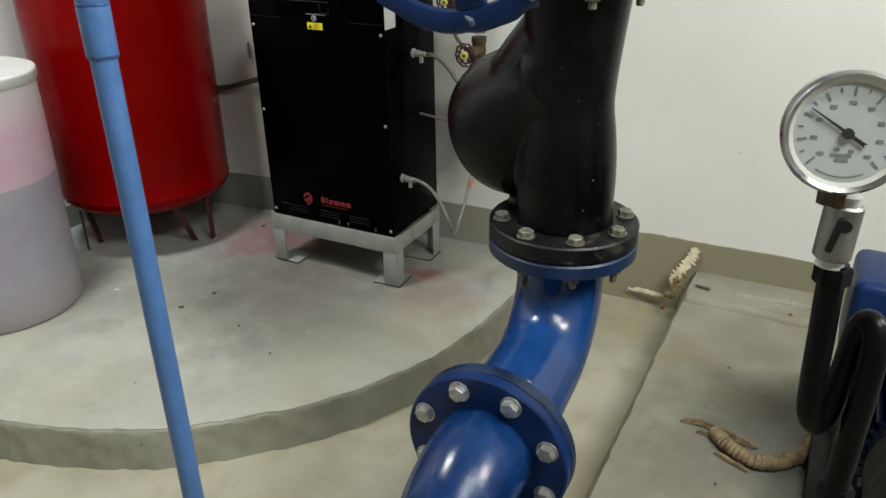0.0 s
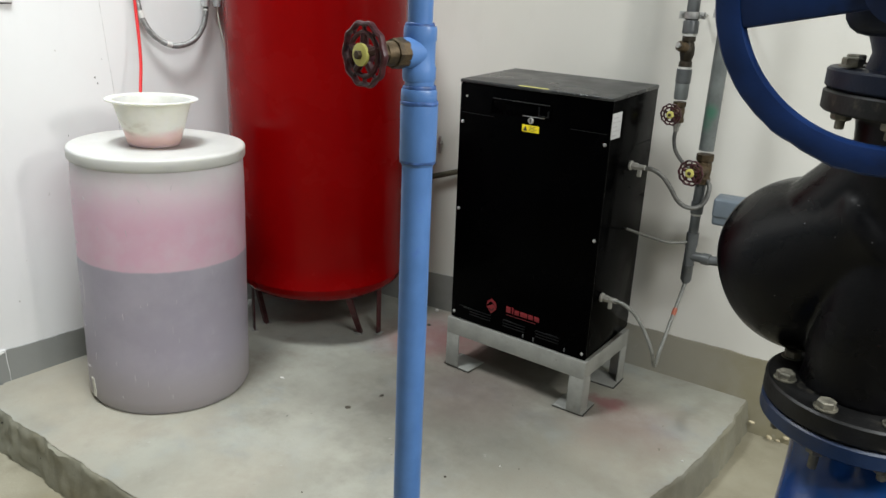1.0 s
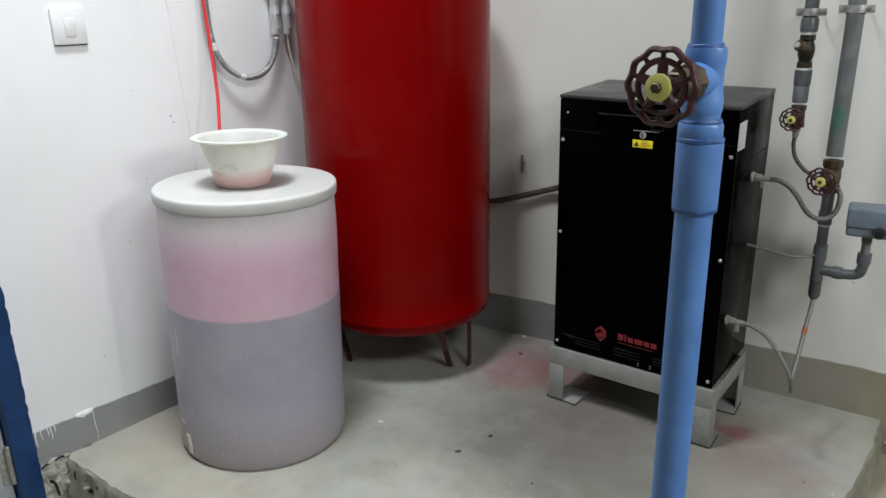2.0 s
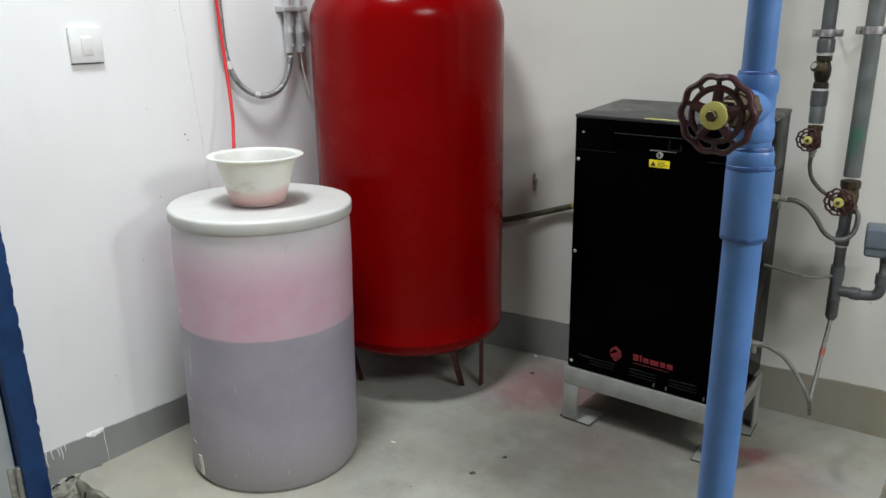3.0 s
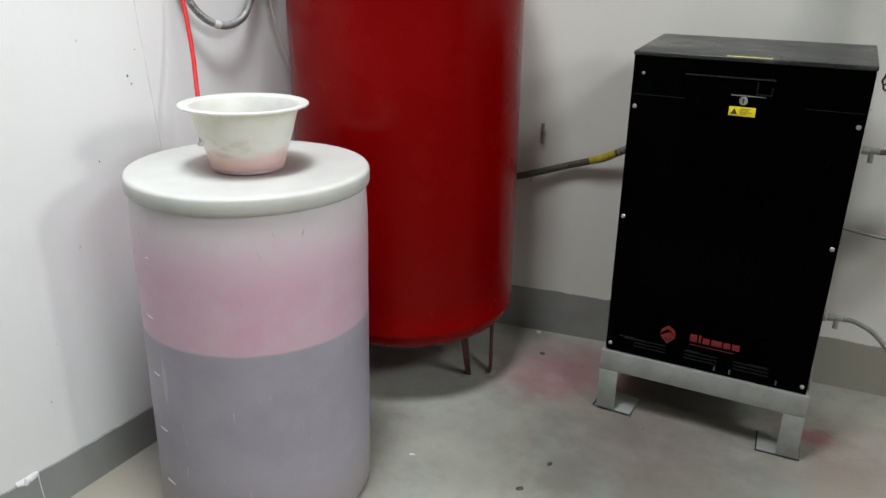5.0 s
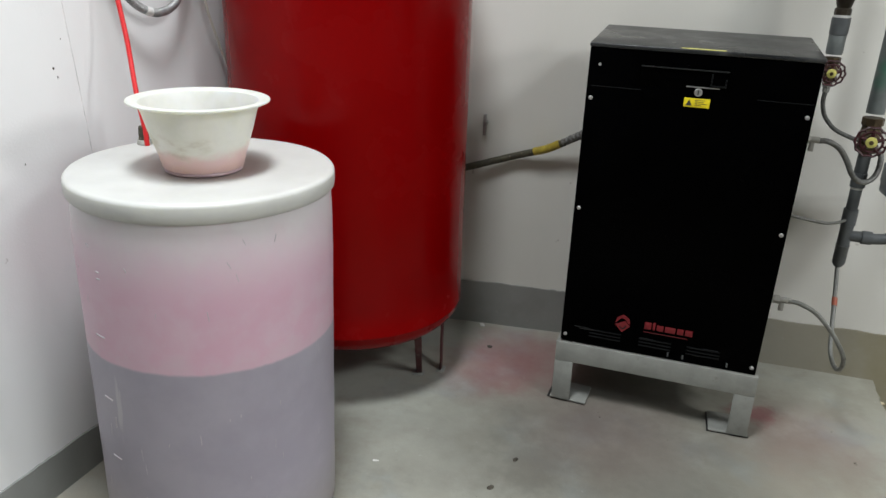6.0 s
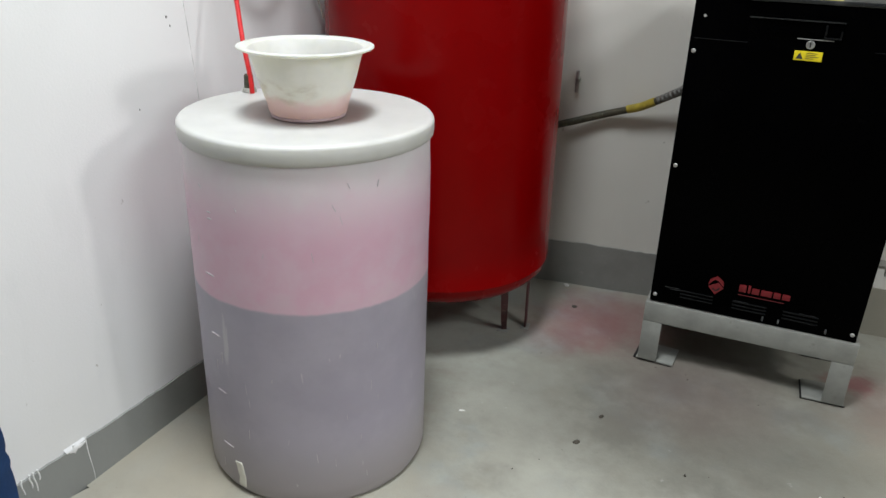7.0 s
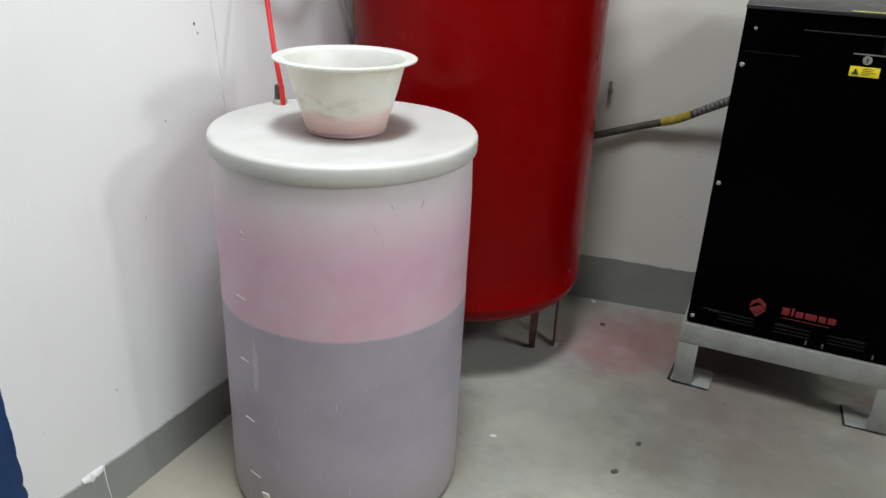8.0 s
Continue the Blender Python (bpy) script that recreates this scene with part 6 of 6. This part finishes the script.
cement_ridge([(-0.31, 2.70, PL_TOP), (-0.1, 2.70, PL_TOP), (0.1, 2.70, PL_TOP), (0.6, 2.72, PL_TOP), (1.2, 2.74, PL_TOP)], 0.030, 1.0)
cement_ridge([(-0.16, 2.815, PL_TOP - 0.006), (0.0, 2.825, PL_TOP), (0.1, 2.83, PL_TOP), (0.6, 2.85, PL_TOP), (1.2, 2.86, PL_TOP)], 0.020, 5.0)
foam = tagged(part("dried_foam", ragged([(-0.328, 2.928, 0.158), (-0.342, 2.915, 0.125), (-0.362, 2.895, 0.085), (-0.388, 2.878, 0.045), (-0.402, 2.87, 0.015)], 0.019, 0.003, 1.0, 0.020), FOAM), "ragged cream flake of dried foam at the plinth corner", "foam")
part("thin_flake", ragged([(-0.40, 2.875, -0.035), (-0.45, 2.89, -0.060), (-0.51, 2.90, -0.062), (-0.575, 2.905, -0.070)], 0.009, 0.003, 4.0, 0.009), FOAM, foam)
bm = B()
rnd = random.Random(31)
for k in range(22):
    u = rnd.random()
    s = rnd.uniform(0.006, 0.015)
    bmesh.ops.create_icosphere(bm, subdivisions=1, radius=1, matrix=pose(-0.352 - 0.085 * u + rnd.gauss(0, 0.010), 2.878 - 0.045 * u + rnd.gauss(0, 0.006), 0.055 - 0.165 * u + rnd.gauss(0, 0.014), 0, 0, rnd.uniform(0, 180)) @ Matrix.Diagonal((s, s * 0.7, s * 0.8, 1)))
jitter(bm, 0.008, 70, 3)
part("rusty_crust", bm, painted("rusty crust", (0.17, 0.11, 0.045), 0.85, 0.3, 30, 0.7), foam, "brown rusty crust")


def grit(name, spots, mat, label, seed):
    """Loose bits on a floor: (x, y, z, size)."""
    rnd = random.Random(seed)
    bm = B()
    for x, y, z, s in spots:
        bmesh.ops.create_icosphere(bm, subdivisions=1, radius=1, matrix=pose(x, y, z + s * 0.3, 0, 0, rnd.uniform(0, 180)) @ Matrix.Diagonal((s, s * rnd.uniform(0.5, 0.8), s * 0.45, 1)))
    jitter(bm, 0.003, 90, seed)
    return tagged(part(name, bm, mat), label, "debris", kind="stuff")


tagged(part("burnt_stick", rod(B(), (-0.30, 2.80, PL_TOP + 0.008), (-0.245, 2.79, PL_TOP + 0.010), 0.005, seg=8), DEBRIS), "short dark stick lying on the plinth", "stick")
rnd = random.Random(8)
bits = [(-2.026, 1.865, 0, 0.013), (-1.994, 2.009, 0, 0.010), (-1.52, 1.772, 0, 0.006), (-2.248, 2.612, 0, 0.011), (-2.406, 2.084, 0, 0.005), (-2.146, 1.689, 0, 0.005), (-1.737, 1.861, 0, 0.006), (-2.96, 1.22, 0, 0.010)]
for _ in range(60):
    x, y = rnd.uniform(-2.9, -1.0), rnd.uniform(1.15, 2.75)
    if (x + 2.3) ** 2 + (y - 2.45) ** 2 < 1.25 ** 2 or x < -2.3:
        bits.append((x, y, 0, rnd.uniform(0.0012, 0.0035)))
grit("floor_grit", bits, DEBRIS, "small dark grit and leaves on the platform", 4)
grit("plaster_chips", [(-3.02 + 0.02 * (k % 5), 1.17 + 0.023 * k + 0.01 * (k % 3), 0, 0.003 + 0.0012 * (k % 4)) for k in range(13)] + [(-2.322, 2.765, 0, 0.015), (-2.361, 1.853, 0, 0.010), (-2.996, 1.317, 0, 0.008), (-3.0, 1.2, 0, 0.009), (-2.97, 1.24, 0, 0.006), (-2.95, 1.42, 0, 0.006), (-1.42, 1.93, 0, 0.005), (-2.72, 1.22, 0, 0.008), (-2.8, 1.25, 0, 0.006), (-0.98, 2.35, 0.0, 0.006)], CHIP, "white plaster chips on the platform", 6)
rub = []
for _ in range(26):
    rub.append((-3.05 + abs(rnd.gauss(0, 0.10)), 1.03 - abs(rnd.gauss(0, 0.035)), FLOOR_Z, rnd.choice((0.005, 0.007, 0.009, 0.013, 0.02, 0.026))))
rub += [(-3.05, 1.045, -0.04, 0.02), (-3.03, 1.05, -0.07, 0.024), (-2.92, 1.052, -0.05, 0.014), (-2.88, 1.052, -0.07, 0.012)]
grit("skirting_crumbs", [(-0.90, 2.885, -0.075, 0.012), (-0.83, 2.89, -0.115, 0.016), (-0.80, 2.90, -0.12, 0.010), (-0.775, 2.90, -0.10, 0.013), (-0.72, 2.905, -0.125, 0.009)], FOAM, "crumbling cream lumps along the skirting", 15)
# Black lumps and flakes stand for the shade inside open pits and gaps.
pits = [(-2.93, 1.056, -0.03, 0.005), (-2.86, 1.056, -0.025, 0.006), (-2.84, 1.054, -0.06, 0.007), (-2.80, 1.058, -0.035, 0.005), (-2.77, 1.056, -0.075, 0.006), (-2.72, 1.060, -0.04, 0.005), (-2.69, 1.058, -0.05, 0.004),
        (-2.62, 1.062, -0.06, 0.004), (-2.05, 1.087, -0.04, 0.004), (-1.60, 1.267, -0.05, 0.004), (-1.50, 1.317, -0.045, 0.004)]
grit("mortar_pits", pits, SLOT_BLACK, "black lumps for the shade in pits of the crumbling platform edge", 21)
for path, width, seed in (([(-3.040, 0.975, 0.020), (-3.038, 0.990, 0.028), (-3.036, 1.000, 0.024)], 0.004, 3.0), ([(-3.040, 1.020, 0.026), (-3.034, 1.034, 0.034), (-3.028, 1.046, 0.033)], 0.004, 8.0),
                          ([(-3.034, 0.990, -0.030), (-3.026, 1.000, -0.045), (-3.020, 1.002, -0.070), (-3.018, 1.004, -0.090)], 0.009, 5.0), ([(-2.992, 1.056, -0.014), (-2.996, 1.052, -0.032), (-2.990, 1.052, -0.055), (-2.984, 1.052, -0.078)], 0.004, 7.0),
                          ([(-2.915, 1.052, -0.056), (-2.895, 1.053, -0.050), (-2.878, 1.052, -0.064)], 0.006, 12.0)):
    structure("trim", ragged(path, width, 0.002, seed, 0.005), SLOT_BLACK, "ragged black flake for the shade in a gap of the broken concrete by the door", "gap", False)
bm = B()
box(bm, WEST_X - 0.01, DOOR_Y1 + 0.016, FLOOR_Z - 0.02, WEST_X + 0.026, 1.075, 0.022)
bmesh.ops.subdivide_edges(bm, edges=list(bm.edges), cuts=13, use_grid_fill=True)
for v in bm.verts:
    if v.co.x > WEST_X:
        v.co += 0.013 * noise.noise_vector(v.co * 24) + 0.007 * noise.noise_vector(v.co * 70)
        v.co.x += 0.10 * max(0.0, -0.02 - v.co.z)
structure("trim", bm, PLATFORM, "broken pale concrete where the platform meets the door frame", "rubble", False)
grit("edge_rubble", rub, PLATFORM_EDGE, "crumbled concrete lumps beside the door", 9)
grit("plinth_debris", [(0.04, 2.70, PL_TOP + 0.02, 0.008), (-0.05, 1.75, PL_TOP, 0.006), (-0.1, 2.3, PL_TOP, 0.006), (0.02, 2.2, PL_TOP, 0.005)], DEBRIS, "dark scraps on the plinth", 12)
